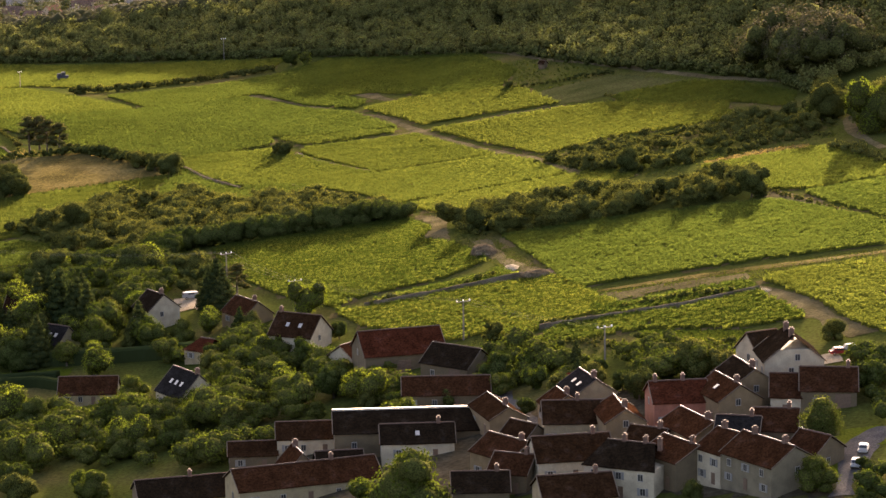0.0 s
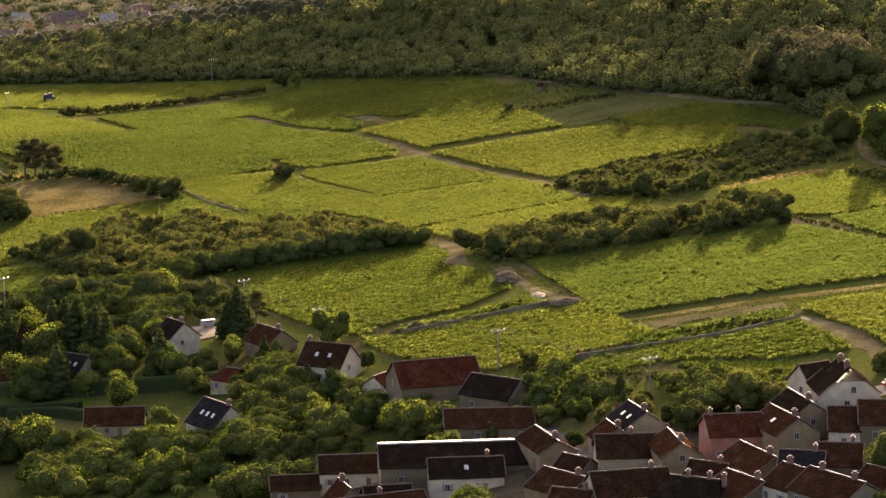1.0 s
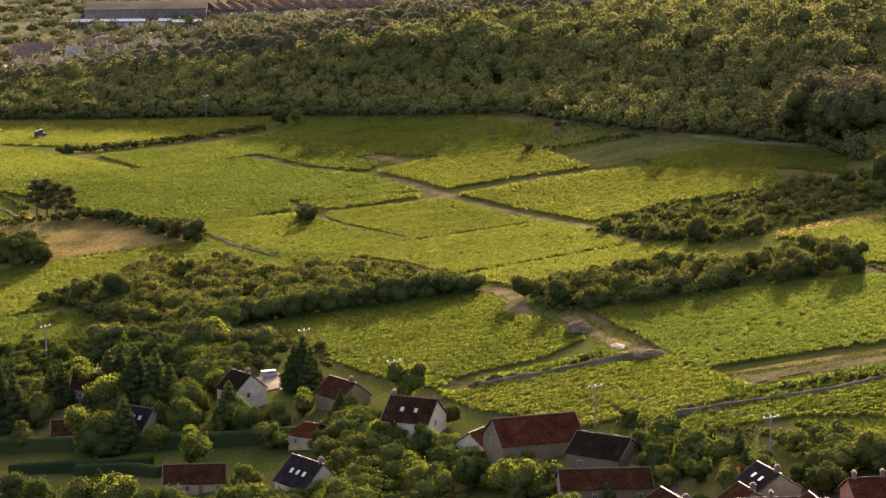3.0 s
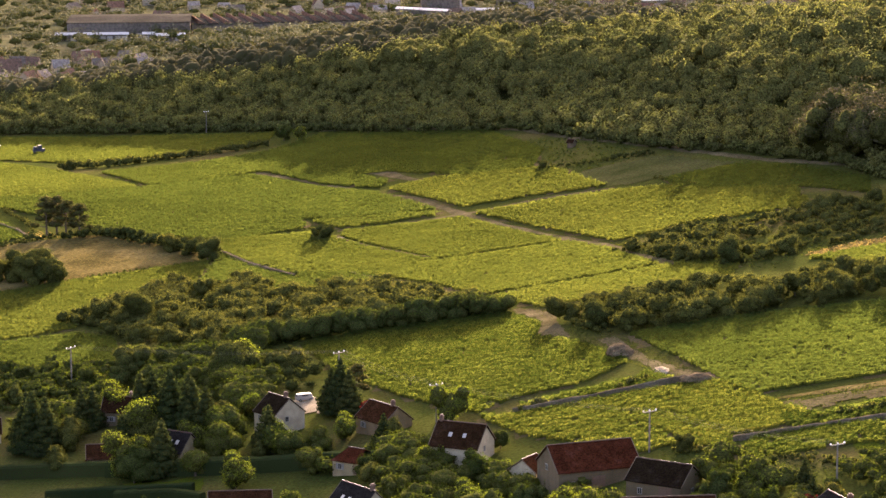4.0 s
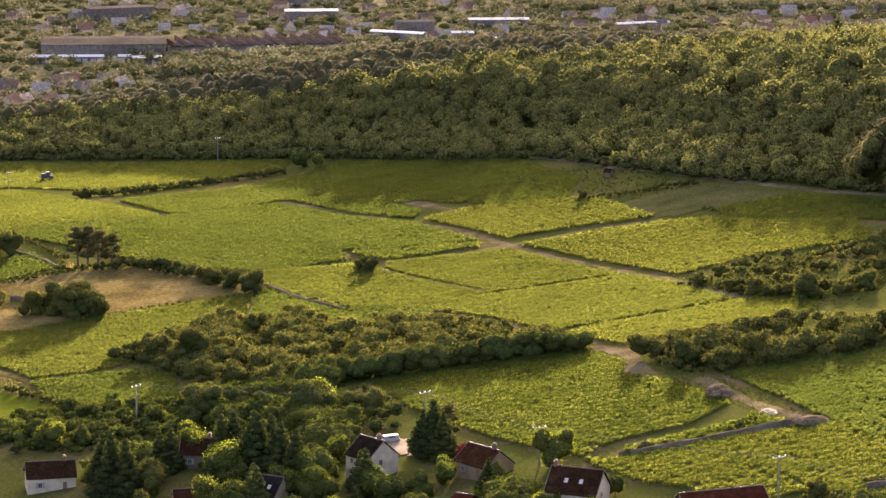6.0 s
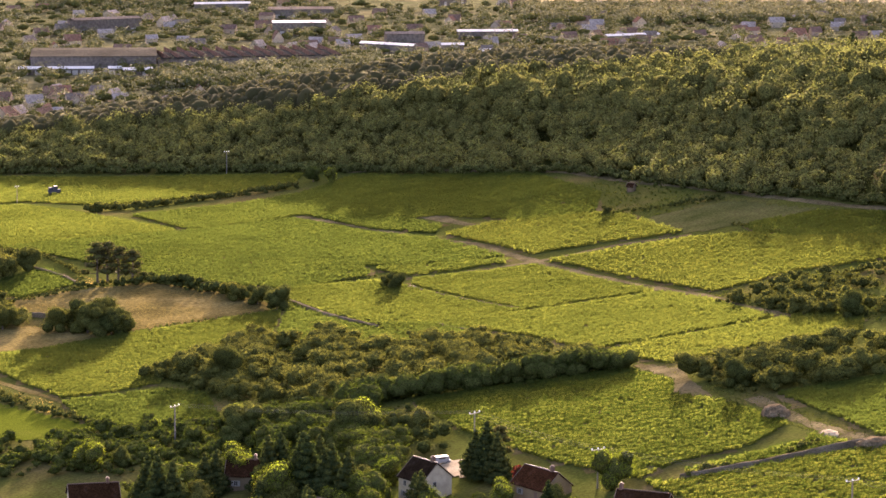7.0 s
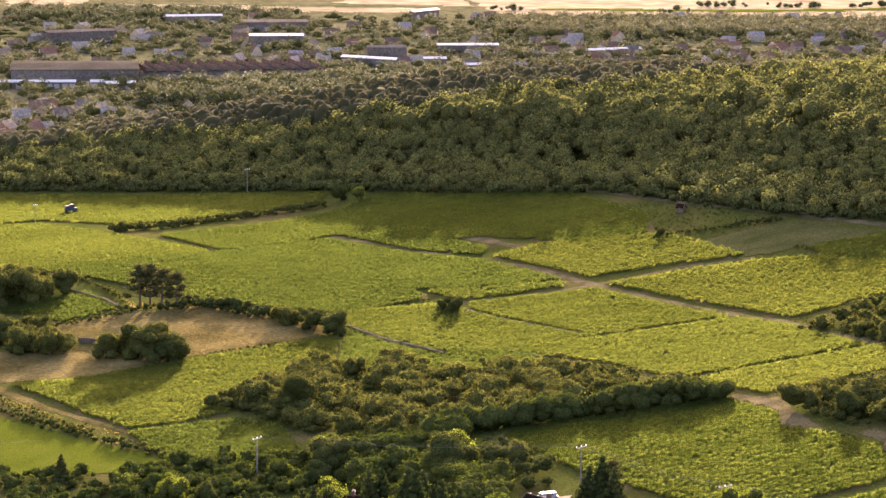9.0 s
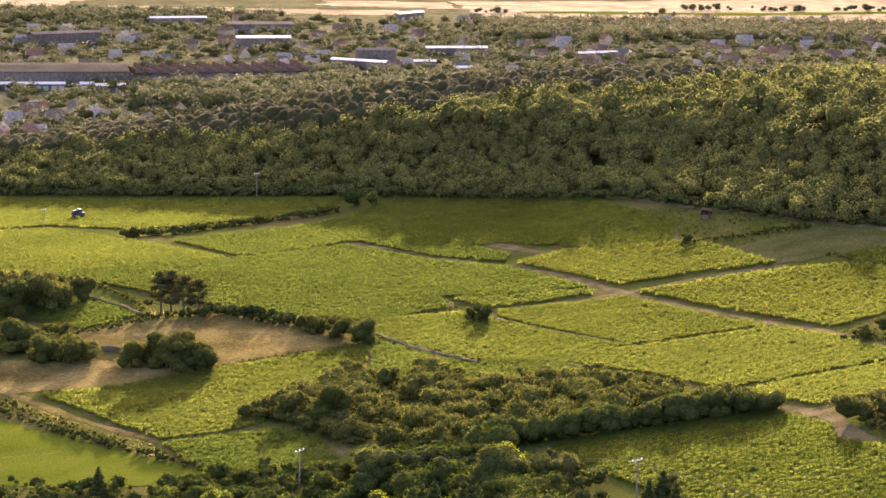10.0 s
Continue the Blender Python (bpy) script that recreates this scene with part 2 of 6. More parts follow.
# ---- shape helpers ----
def mesh_of(name, verts, faces, material, smooth=False):
    """A mesh from numpy arrays: verts (n, 3), faces (m, 3 or 4)."""
    verts, faces = np.asarray(verts, np.float32), np.asarray(faces, np.int32)
    me = bpy.data.meshes.new(name)
    me.vertices.add(len(verts)), me.loops.add(faces.size), me.polygons.add(len(faces))
    me.vertices.foreach_set("co", verts.ravel())
    me.loops.foreach_set("vertex_index", faces.ravel())
    me.polygons.foreach_set("loop_start", np.arange(0, faces.size, faces.shape[1], dtype=np.int32))
    me.polygons.foreach_set("use_smooth", np.full(len(faces), smooth))
    me.update(calc_edges=True)
    for mat in material if isinstance(material, (list, tuple)) else [material]:
        me.materials.append(mat)
    return me


def part(name, me, parent, label="", m=None):
    ob = new(name, me)
    ob.parent = parent
    if m is not None:
        ob.matrix_basis = m
    return tagged(ob, label)


def box(x0, x1, y0, y1, z0, z1):
    v = np.array([(x, y, z) for z in (z0, z1) for y in (y0, y1) for x in (x0, x1)], float)
    return v, np.array([(0, 2, 3, 1), (4, 5, 7, 6), (0, 1, 5, 4), (2, 6, 7, 3), (0, 4, 6, 2), (1, 3, 7, 5)])


def joined(*pieces):
    vs, fs, n = [], [], 0
    for v, f in pieces:
        vs.append(np.asarray(v, float)), fs.append(np.asarray(f) + n)
        n += len(v)
    return np.concatenate(vs), np.concatenate(fs)


def bevelled(me, width, segments=1):
    bm = bmesh.new()
    bm.from_mesh(me)
    bmesh.ops.remove_doubles(bm, verts=bm.verts, dist=1e-4)
    bmesh.ops.bevel(bm, geom=bm.edges[:], offset=width, segments=segments, affect="EDGES", clamp_overlap=True)
    bm.to_mesh(me)
    bm.free()
    return me


def ball(sub=1):
    bm = bmesh.new()
    bmesh.ops.create_icosphere(bm, subdivisions=sub, radius=1.0)
    v, f = np.array([v.co[:] for v in bm.verts]), np.array([[w.index for w in p.verts] for p in bm.faces])
    bm.free()
    return v, f


BALL1, BALL2, BALL3 = ball(1), ball(2), ball(3)


def tube(r0, r1, z0, z1, n=8, lean=(0, 0)):
    a = np.arange(n) * 2 * np.pi / n
    lo = np.stack([r0 * np.cos(a), r0 * np.sin(a), np.full(n, z0)], 1)
    hi = np.stack([r1 * np.cos(a) + lean[0], r1 * np.sin(a) + lean[1], np.full(n, z1)], 1)
    k = np.arange(n)
    f = np.stack([k, (k + 1) % n, (k + 1) % n + n, k + n], 1)
    return np.concatenate([lo, hi]), f


# ---- the lie of the land: known heights, smoothed ----
LAND_A = [
    (-7, 1031, 1.2),
    (45, 1030, 8.8),
    (74, 991, 15.0),
    (15, 752, 11.3),
    (35, 666, 15.4),
    (33, 887, 9.6),
    (-49, 1006, -5.0),
    (-168, 885, -13.6),
    (-144, 920, -15.8),
    (-141, 920, -13.6),
    (-200, 944, -14.5),
    (-182, 1275, -10.7),
    (-57, 1016, -5.5),
    (11, 741, 9.5),
    (-28, 653, 0.9),
    (0, 622, 6.0),
    (-73, 710, -4.5),
    (67, 526, 24.4),
    (-10, 823, 4.9),
    (-195, 1314, -20.0),
    (-64, 1272, -7.1),
    (-152, 1066, -11.3),
    (69, 913, 12.9),
    (87, 768, 20.9),
    (-189, 1285, -15.2),
    (-124, 1160, -8.1),
]
LAND_B = [
    (-80, 1177, -6.1),
    (17, 752, 10.9),
    (28, 687, 15.6),
    (-95, 999, -8.0),
    (-69, 943, -6.7),
    (30, 927, 7.6),
    (-21, 1032, 2.7),
    (22, 886, 8.3),
    (107, 837, 22.1),
    (62, 740, 17.8),
    (-83, 921, -8.9),
    (66, 775, 18.6),
    (110, 879, 20.3),
    (78, 660, 23.3),
    (-31, 1257, 0.4),
    (24, 717, 12.8),
    (-104, 1476, -2.1),
    (39, 1336, 21.5),
    (112, 1498, 11.9),
    (162, 1413, 20.8),
    (51, 1214, 18.8),
    (86, 1167, 29.4),
    (91, 1196, 27.2),
    (116, 1122, 32.5),
    (120, 1033, 27.8),
    (-56, 1337, 2.6),
]
LAND_C = [
    (-2, 1277, 9.3),
    (-50, 1388, 8.3),
    (-187, 1542, -19.7),
    (-146, 1540, -13.2),
    (-95, 1391, -7.5),
    (6, 1257, 7.7),
    (18, 1224, 5.8),
    (47, 1134, 11.5),
    (-102, 1354, -14.0),
    (-134, 825, -13.1),
    (-60, 765, -3.7),
    (-38, 708, 0.6),
    (-120, 560, -14.0),
    (130, 480, 28.0),
    (-250, 700, -30.0),
    (160, 620, 34.0),
    (-330, 1000, -33.0),
    (-350, 1300, -28.0),
    (230, 900, 42.0),
    (230, 1150, 48.0),
    (-200, 1750, -32.0),
    (50, 1700, -18.0),
    (260, 1600, -5.0),
    (260, 1400, 22.0),
    (0, 480, 8.0),
]
LAND = np.array(LAND_A + LAND_B + LAND_C, float)
REACH = 130.0
SLOPE = (7.303, 11.925, -1.048)


def plane_at(x, y):
    return SLOPE[0] + SLOPE[1] * x / 100 + SLOPE[2] * (y - 900) / 100


def kernel(x, y):
    return np.exp(-((x[..., None] - LAND[:, 0]) ** 2 + (y[..., None] - LAND[:, 1]) ** 2) / (2 * REACH * REACH))


SWELL = np.linalg.solve(kernel(LAND[:, 0], LAND[:, 1]) + 0.12 * np.eye(len(LAND)), LAND[:, 2] - plane_at(LAND[:, 0], LAND[:, 1]))


def land(x, y):
    """The height of the ground. Beyond the wooded hill it drops to the plain."""
    x, y = np.asarray(x, float), np.asarray(y, float)
    z = plane_at(np.clip(x, -450, 450), np.clip(y, 300, 1600)) + kernel(x, y) @ SWELL
    s = np.clip((y - 1450) / 450, 0, 1)
    s = s * s * (3 - 2 * s)
    return z * (1 - s) - 45 * s


def stepped(*spans):
    return np.unique(np.concatenate([np.arange(a, b + 0.1, s) for a, b, s in spans]))


gx = stepped((-4800, -800, 400), (-800, -400, 50), (-400, 400, 6), (400, 800, 50), (800, 4800, 400))
gy = stepped((-1200, 300, 100), (300, 1500, 6), (1500, 1900, 25), (1900, 5600, 185))
GX, GY = np.meshgrid(gx, gy)
GZ = land(GX, GY)
k = np.arange(len(gx) * len(gy)).reshape(len(gy), len(gx))
quads = np.stack([k[:-1, :-1], k[:-1, 1:], k[1:, 1:], k[1:, :-1]], -1).reshape(-1, 4)
ground = new("ground", mesh_of("ground", np.stack([GX, GY, GZ], -1).reshape(-1, 3), quads, M_GROUND, True))
tagged(ground, "sloping meadow and bare earth between vineyard plots", "ground", kind="structure")


def inside(px, py, poly):
    hit = np.zeros(px.shape, bool)
    n = len(poly)
    for i in range(n):
        (x0, y0), (x1, y1) = poly[i], poly[(i + 1) % n]
        if y0 != y1:
            hit ^= ((y0 > py) != (y1 > py)) & (px < (x1 - x0) * (py - y0) / (y1 - y0) + x0)
    return hit


def along(points, step):
    """Points every step metres along a line through the given ones, gently rounded."""
    p = np.array(points, float)
    d = np.r_[0, np.cumsum(np.hypot(*np.diff(p, axis=0).T))]
    s = np.linspace(0, d[-1], max(3, int(d[-1] / step) + 1))
    return np.stack([np.interp(s, d, p[:, 0]), np.interp(s, d, p[:, 1])], 1)


def ribbon(name, points, width, material, label, category, lift=0.12, rows=4, kind="structure"):
    """A track or strip draped on the ground, with an uneven edge."""
    c = along(points, 2.5)
    t = np.gradient(c, axis=0)
    n = np.stack([-t[:, 1], t[:, 0]], 1) / np.hypot(*t.T)[:, None]
    off = np.linspace(-0.5, 0.5, rows + 1)
    w = width * (1 + 0.22 * np.convolve(rng.normal(size=len(c) + 4), np.ones(5) / 2.2, "valid"))
    xy = c[:, None] + n[:, None] * off[None, :, None] * w[:, None, None]
    z = land(xy[..., 0], xy[..., 1]) + lift * (1 - np.abs(off) * 1.2)
    k = np.arange(len(c) * (rows + 1)).reshape(len(c), -1)
    f = np.stack([k[:-1, :-1], k[1:, :-1], k[1:, 1:], k[:-1, 1:]], -1).reshape(-1, 4)
    ob = new(name, mesh_of(name, np.concatenate([xy, z[..., None]], -1).reshape(-1, 3), f[:, ::-1], material, True))
    return tagged(ob, label, category, kind=kind)


def patch(name, poly, material, label, category, lift=0.15, step=2.5):
    """A plot of ground with a cover of its own, draped on the land."""
    p = np.array(poly)
    x = np.arange(p[:, 0].min() - step, p[:, 0].max() + step, step)
    y = np.arange(p[:, 1].min() - step, p[:, 1].max() + step, step)
    X, Y = np.meshgrid(x, y)
    X, Y = X + rng.uniform(-0.24, 0.24, X.shape) * step, Y + rng.uniform(-0.24, 0.24, Y.shape) * step
    k = np.arange(X.size).reshape(X.shape)
    f = np.stack([k[:-1, :-1], k[:-1, 1:], k[1:, 1:], k[1:, :-1]], -1).reshape(-1, 4)
    cx, cy = X.ravel()[f].mean(1), Y.ravel()[f].mean(1)
    f = f[inside(cx, cy, poly)]
    ob = new(name, mesh_of(name, np.stack([X, Y, land(X, Y) + lift], -1).reshape(-1, 3), f, material, True))
    return tagged(ob, label, category, kind="structure")


# ---- vineyards ----
# grassed balks between plots: two ends and half the width
BALKS = [((-26, 941.5), (22, 938), 1.7), ((-14, 859.5), (46, 862), 2.0), ((-170, 887), (-132, 890), 1.9)]


def vineyard(poly, heading, label, spacing=1.35, height=1.25, seg=0.75, leaves=4, leaf=0.24, leafage=None):
    """Trellised rows inside a plot: two leafy walls to a row and loose shoots on top."""
    p = np.array(poly, float)
    a = radians(heading)
    u, v = np.array([math.cos(a), math.sin(a)]), np.array([-math.sin(a), math.cos(a)])
    s, r = p @ u, p @ v
    S, R = np.meshgrid(np.arange(s.min() - 3, s.max() + 3, seg), np.arange(r.min() - 3, r.max() + 3, spacing))
    wob = 0.16
    C = S[..., None] * u + R[..., None] * v
    keep = np.zeros(S.shape, bool)
    for dx, dy in ((0, 0), (0.6, 0), (-0.6, 0), (0, 1.3), (0, -1.3)):
        keep |= inside(C[..., 0] + dx, C[..., 1] + dy, poly)
    for (x0, y0), (x1, y1), half in BALKS:
        dx, dy = x1 - x0, y1 - y0
        w = np.clip(((C[..., 0] - x0) * dx + (C[..., 1] - y0) * dy) / (dx * dx + dy * dy), 0, 1)
        keep &= np.hypot(C[..., 0] - x0 - w * dx, C[..., 1] - y0 - w * dy) > half
    keep &= rng.random(keep.shape) > 0.1
    both = keep[:, :-1] & keep[:, 1:]
    X, Y = C[..., 0] + rng.normal(0, wob, S.shape), C[..., 1] + rng.normal(0, wob, S.shape)
    Z = land(X, Y)
    tone = 0.02 * np.sin(S * 0.05) * np.sin(R * 0.11)
    top = height * (1 + tone + rng.normal(0, 0.06, S.shape))
    sway = rng.normal(0, 0.14, S.shape)
    k = np.arange(S.size).reshape(S.shape)
    n = S.size
    lo = np.stack([X - v[0] * sway, Y - v[1] * sway, Z + 0.05], -1).reshape(-1, 3)
    hi = np.stack([X + v[0] * sway, Y + v[1] * sway, Z + top * 0.82], -1).reshape(-1, 3)
    q0, q1 = k[:, :-1][both], k[:, 1:][both]
    f = np.stack([q0, q1, q1 + n, q0 + n], 1)
    verts = [lo, hi]
    idx = np.repeat(np.flatnonzero(keep.ravel()), leaves)
    m = len(idx)
    down, across = rng.uniform(-0.55, 0.55, m) * seg, rng.uniform(-0.46, 0.46, m) * spacing
    c = np.stack([X.ravel()[idx] + down * u[0] + across * v[0], Y.ravel()[idx] + down * u[1] + across * v[1],
                  Z.ravel()[idx] + top.ravel()[idx] * (1.04 - 0.5 * (across / spacing) ** 2 - rng.uniform(0, 0.3, m))], 1)
    lv, lf = quads_at(c, rng.normal(size=c.shape) * 0.8 + (0, -0.35, 0.75), rng.uniform(0.7, 1.15, m) * leaf)
    V, F = joined((np.concatenate(verts), f), (lv, lf))
    used = np.unique(F)
    back = np.full(len(V), -1)
    back[used] = np.arange(len(used))
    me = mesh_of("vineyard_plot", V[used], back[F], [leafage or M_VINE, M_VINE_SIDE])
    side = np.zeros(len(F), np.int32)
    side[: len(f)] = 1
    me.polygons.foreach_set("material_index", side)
    patch("vineyard_soil", poly, M_SOIL, "bare brown soil under vine rows", "soil", 0.05, 6.0)
    return tagged(new("vineyard_plot", me), label, "vineyard", "vineyard plots", "stuff")


def quads_at(c, normal, size):
    """Leaf clumps: one tilted quad at each place."""
    normal = normal / np.linalg.norm(normal, axis=1, keepdims=True)
    ref = rng.normal(size=normal.shape)
    a = np.cross(normal, ref)
    a /= np.linalg.norm(a, axis=1, keepdims=True) + 1e-9
    b = np.cross(normal, a)
    s = np.asarray(size)[:, None]
    e = rng.uniform(0.6, 1.0, (len(c), 1))
    v = np.stack([c - a * s, c - b * s * e + normal * s * 0.25, c + a * s, c + b * s * e + normal * s * 0.25], 1).reshape(-1, 3)
    return v, np.arange(len(v)).reshape(-1, 4)


def clumps(blobs, per, size, rough=0.15, low=-0.55, core=0.84):
    """Leaf clumps over the skins of overlapping blobs (x, y, z, rx, rz), and lumpy cores inside whose colour stands for
    crown shade.
    """
    vs, cores, out = [], [], []
    for x, y, z, r, h in blobs:
        n = int(per * r * r / 9) + 8
        d = rng.normal(size=(n, 3))
        d /= np.linalg.norm(d, axis=1, keepdims=True)
        d = d[d[:, 2] > low]
        rad = 1 + rng.normal(0, rough, (len(d), 1)) * 0.6
        c = np.array([x, y, z]) + d * rad * (r, r, h)
        vs.append(quads_at(c, d + rng.normal(0, 0.3, d.shape), rng.uniform(0.6, 1.25, len(d)) * size))
        out.append(np.repeat(d + rng.normal(0, 0.22, d.shape), 4, 0))
        bv = BALL1[0] * (1 + rng.normal(0, 0.12, (len(BALL1[0]), 1)))
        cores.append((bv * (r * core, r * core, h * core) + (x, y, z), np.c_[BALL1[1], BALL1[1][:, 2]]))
    return joined(*vs), cores, np.concatenate(out)


def rounded(me, normals):
    """Shade leaf clumps as the skin of the mass they belong to."""
    normals = normals / (np.linalg.norm(normals, axis=1, keepdims=True) + 1e-9)
    me.polygons.foreach_set("use_smooth", np.ones(len(me.polygons), bool))
    me.normals_split_custom_set_from_vertices(normals.astype(np.float32))


def crown_mesh(name, blobs, per, size, leaf, rough=0.15, core=0.84):
    (lv, lf), cores, out = clumps(blobs, per, size, rough, core=core)
    cv, cf = joined(*cores)
    me = bpy.data.meshes.new(name)
    faces = [tuple(q) for q in lf] + [tuple(q[:3] + len(lv)) for q in cf]
    me.from_pydata(np.concatenate([lv, cv]).tolist(), [], faces)
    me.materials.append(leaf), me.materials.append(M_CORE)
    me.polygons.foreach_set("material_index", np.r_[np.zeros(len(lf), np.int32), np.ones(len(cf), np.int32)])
    me.update()
    rounded(me, np.concatenate([out, np.tile(BALL1[0], (len(cores), 1))]))
    return me


def limb(p0, p1, r0, r1, n=6):
    p0, p1 = np.array(p0, float), np.array(p1, float)
    d = (p1 - p0) / np.linalg.norm(p1 - p0)
    a = np.cross(d, (0.3, 1, 0.2))
    a /= np.linalg.norm(a)
    b = np.cross(d, a)
    t = np.arange(n) * 2 * np.pi / n
    ring = np.cos(t)[:, None] * a + np.sin(t)[:, None] * b
    k = np.arange(n)
    return np.concatenate([p0 + ring * r0, p1 + ring * r1]), np.stack([k, (k + 1) % n, (k + 1) % n + n, k + n], 1)


def tree(name, kind, height, spread, leaf, label, per=350, size=0.185):
    """A tree of unit place: tapered trunk with limbs, and a crown of overlapping leaf masses."""
    root = new(name)
    root.empty_display_size = 0.5
    blobs, limbs = [], [limb((0, 0, -0.6), (0.1, 0, height * 0.45), 0.035 * height, 0.02 * height, 8)]
    if kind == "round":
        for i in range(12):
            a, q = rng.uniform(0, 6.28), rng.uniform(0.2, 0.75)
            z = height * rng.uniform(0.13, 0.82)
            r = spread * rng.uniform(0.36, 0.56) * (1.15 - 0.5 * abs(z / height - 0.5))
            x, y = math.cos(a) * q * spread, math.sin(a) * q * spread
            blobs.append((x, y, z, r, r * rng.uniform(0.75, 1.0)))
            if i < 6:
                limbs.append(limb((0.1, 0, height * 0.3), (x, y, z), 0.014 * height, 0.005 * height, 5))
        blobs.append((0, 0, height * 0.45, spread * 0.74, height * 0.4))
    elif kind == "cone":
        for i in range(10):
            z = height * (0.08 + 0.095 * i)
            r = spread * (1.0 - 0.094 * i) * rng.uniform(0.92, 1.08)
            for j in range(5 if i < 4 else 4 if i < 7 else 1):
                a = j * 1.4 + rng.uniform(0, 1.2)
                q = 0.52 * r if i < 7 else 0
                blobs.append((q * math.cos(a), q * math.sin(a), z - 0.02 * height * rng.random(), r * (0.5 if i < 7 else 0.9), height * 0.065))
    elif kind == "egg":
        for i in range(6):
            z = height * (0.24 + 0.115 * i)
            r = spread * (0.72, 0.92, 0.98, 0.9, 0.7, 0.42)[i]
            blobs.append((rng.uniform(-0.3, 0.3), rng.uniform(-0.3, 0.3), z, r, height * 0.15))
    elif kind == "pine":
        for i in range(11):
            a, z = i * 2.4, height * (0.27 + 0.066 * i)
            q = spread * (0.6 - 0.048 * i)
            x, y = q * math.cos(a), q * math.sin(a)
            blobs.append((x, y, z, spread * rng.uniform(0.24, 0.38), height * 0.075))
            limbs.append(limb((0, 0, z - 0.6), (x, y, z), 0.012 * height, 0.005 * height, 5))
        limbs.append(limb((0.1, 0, height * 0.45), (0, 0, height * 0.95), 0.02 * height, 0.008 * height, 7))
    part("trunk", mesh_of("trunk", *joined(*limbs), M_BARK, True), root)
    part("crown", crown_mesh("crown", blobs, per, size, leaf, 0.13, 0.86), root)
    return tagged(root, label, "tree")


def set_on(ob, x, y, turn=0.0, scale=1.0, squash=1.0, sink=0.0):
    m = Matrix.Translation((x, y, float(land(x, y)) - sink)) @ Matrix.Rotation(turn, 4, "Z") @ Matrix.Diagonal((scale, scale, scale * squash, 1))
    return copy_thing(ob, m)


def thicket(name, poly, density, low, high, leaf, label, category="thicket", per=118, size=0.225, ragged=0.5):
    """Scrub of many bushes grown together inside a plot, joined as one."""
    p = np.array(poly)
    area = 0.5 * abs(np.dot(p[:, 0], np.roll(p[:, 1], 1)) - np.dot(p[:, 1], np.roll(p[:, 0], 1)))
    n = int(area * density)
    got = []
    while len(got) < n:
        q = rng.uniform(p.min(0), p.max(0), (400, 2))
        got += q[inside(q[:, 0], q[:, 1], poly)].tolist()
    blobs = []
    for x, y in got[:n]:
        h = low + (high - low) * rng.random() ** (1 + ragged * 2)
        r = h * rng.uniform(0.5, 0.82)
        z = float(land(x, y))
        blobs.append((x, y, z + h * 0.46, r, h * 0.46))
        for _ in range(4 if h > 3 else 2 if h > 1.8 else 0):
            a = rng.uniform(0, 6.28)
            q = r * rng.uniform(0.3, 0.75)
            blobs.append((x + q * math.cos(a), y + q * math.sin(a), z + h * rng.uniform(0.45, 0.8), r * rng.uniform(0.42, 0.6), h * rng.uniform(0.2, 0.28)))
    ob = new(name, crown_mesh(name, blobs, per, size, leaf, core=0.72 if leaf is M_SCRUB_LEAF else 0.82))
    return tagged(ob, label, category, kind="stuff")


def hedge(name, points, width, low, high, leaf, label, per=100, size=0.27, every=2.2):
    """A hedgerow along a line: clumps of uneven height."""
    c = along(points, every)
    blobs = []
    drift = np.convolve(rng.random(len(c) + 6), np.ones(7) / 7, "valid")[: len(c)]
    drift = (drift - drift.min()) / (np.ptp(drift) + 1e-6)
    for (x, y), d in zip(c, drift):
        h = low + (high - low) * min(1, max(0, 0.75 * d + 0.25 * rng.random()))
        for _ in range(3):
            a, b = x + rng.normal(0, width * 0.24), y + rng.normal(0, width * 0.24)
            q = min(width * 0.6, h * 0.42) * rng.uniform(0.6, 1.1)
            blobs.append((a, b, float(land(a, b)) + h * rng.uniform(0.2, 0.72), q, max(q * 0.8, h * 0.26)))
    ob = new(name, crown_mesh(name, blobs, per, size, leaf))
    return tagged(ob, label, "hedge", kind="stuff")


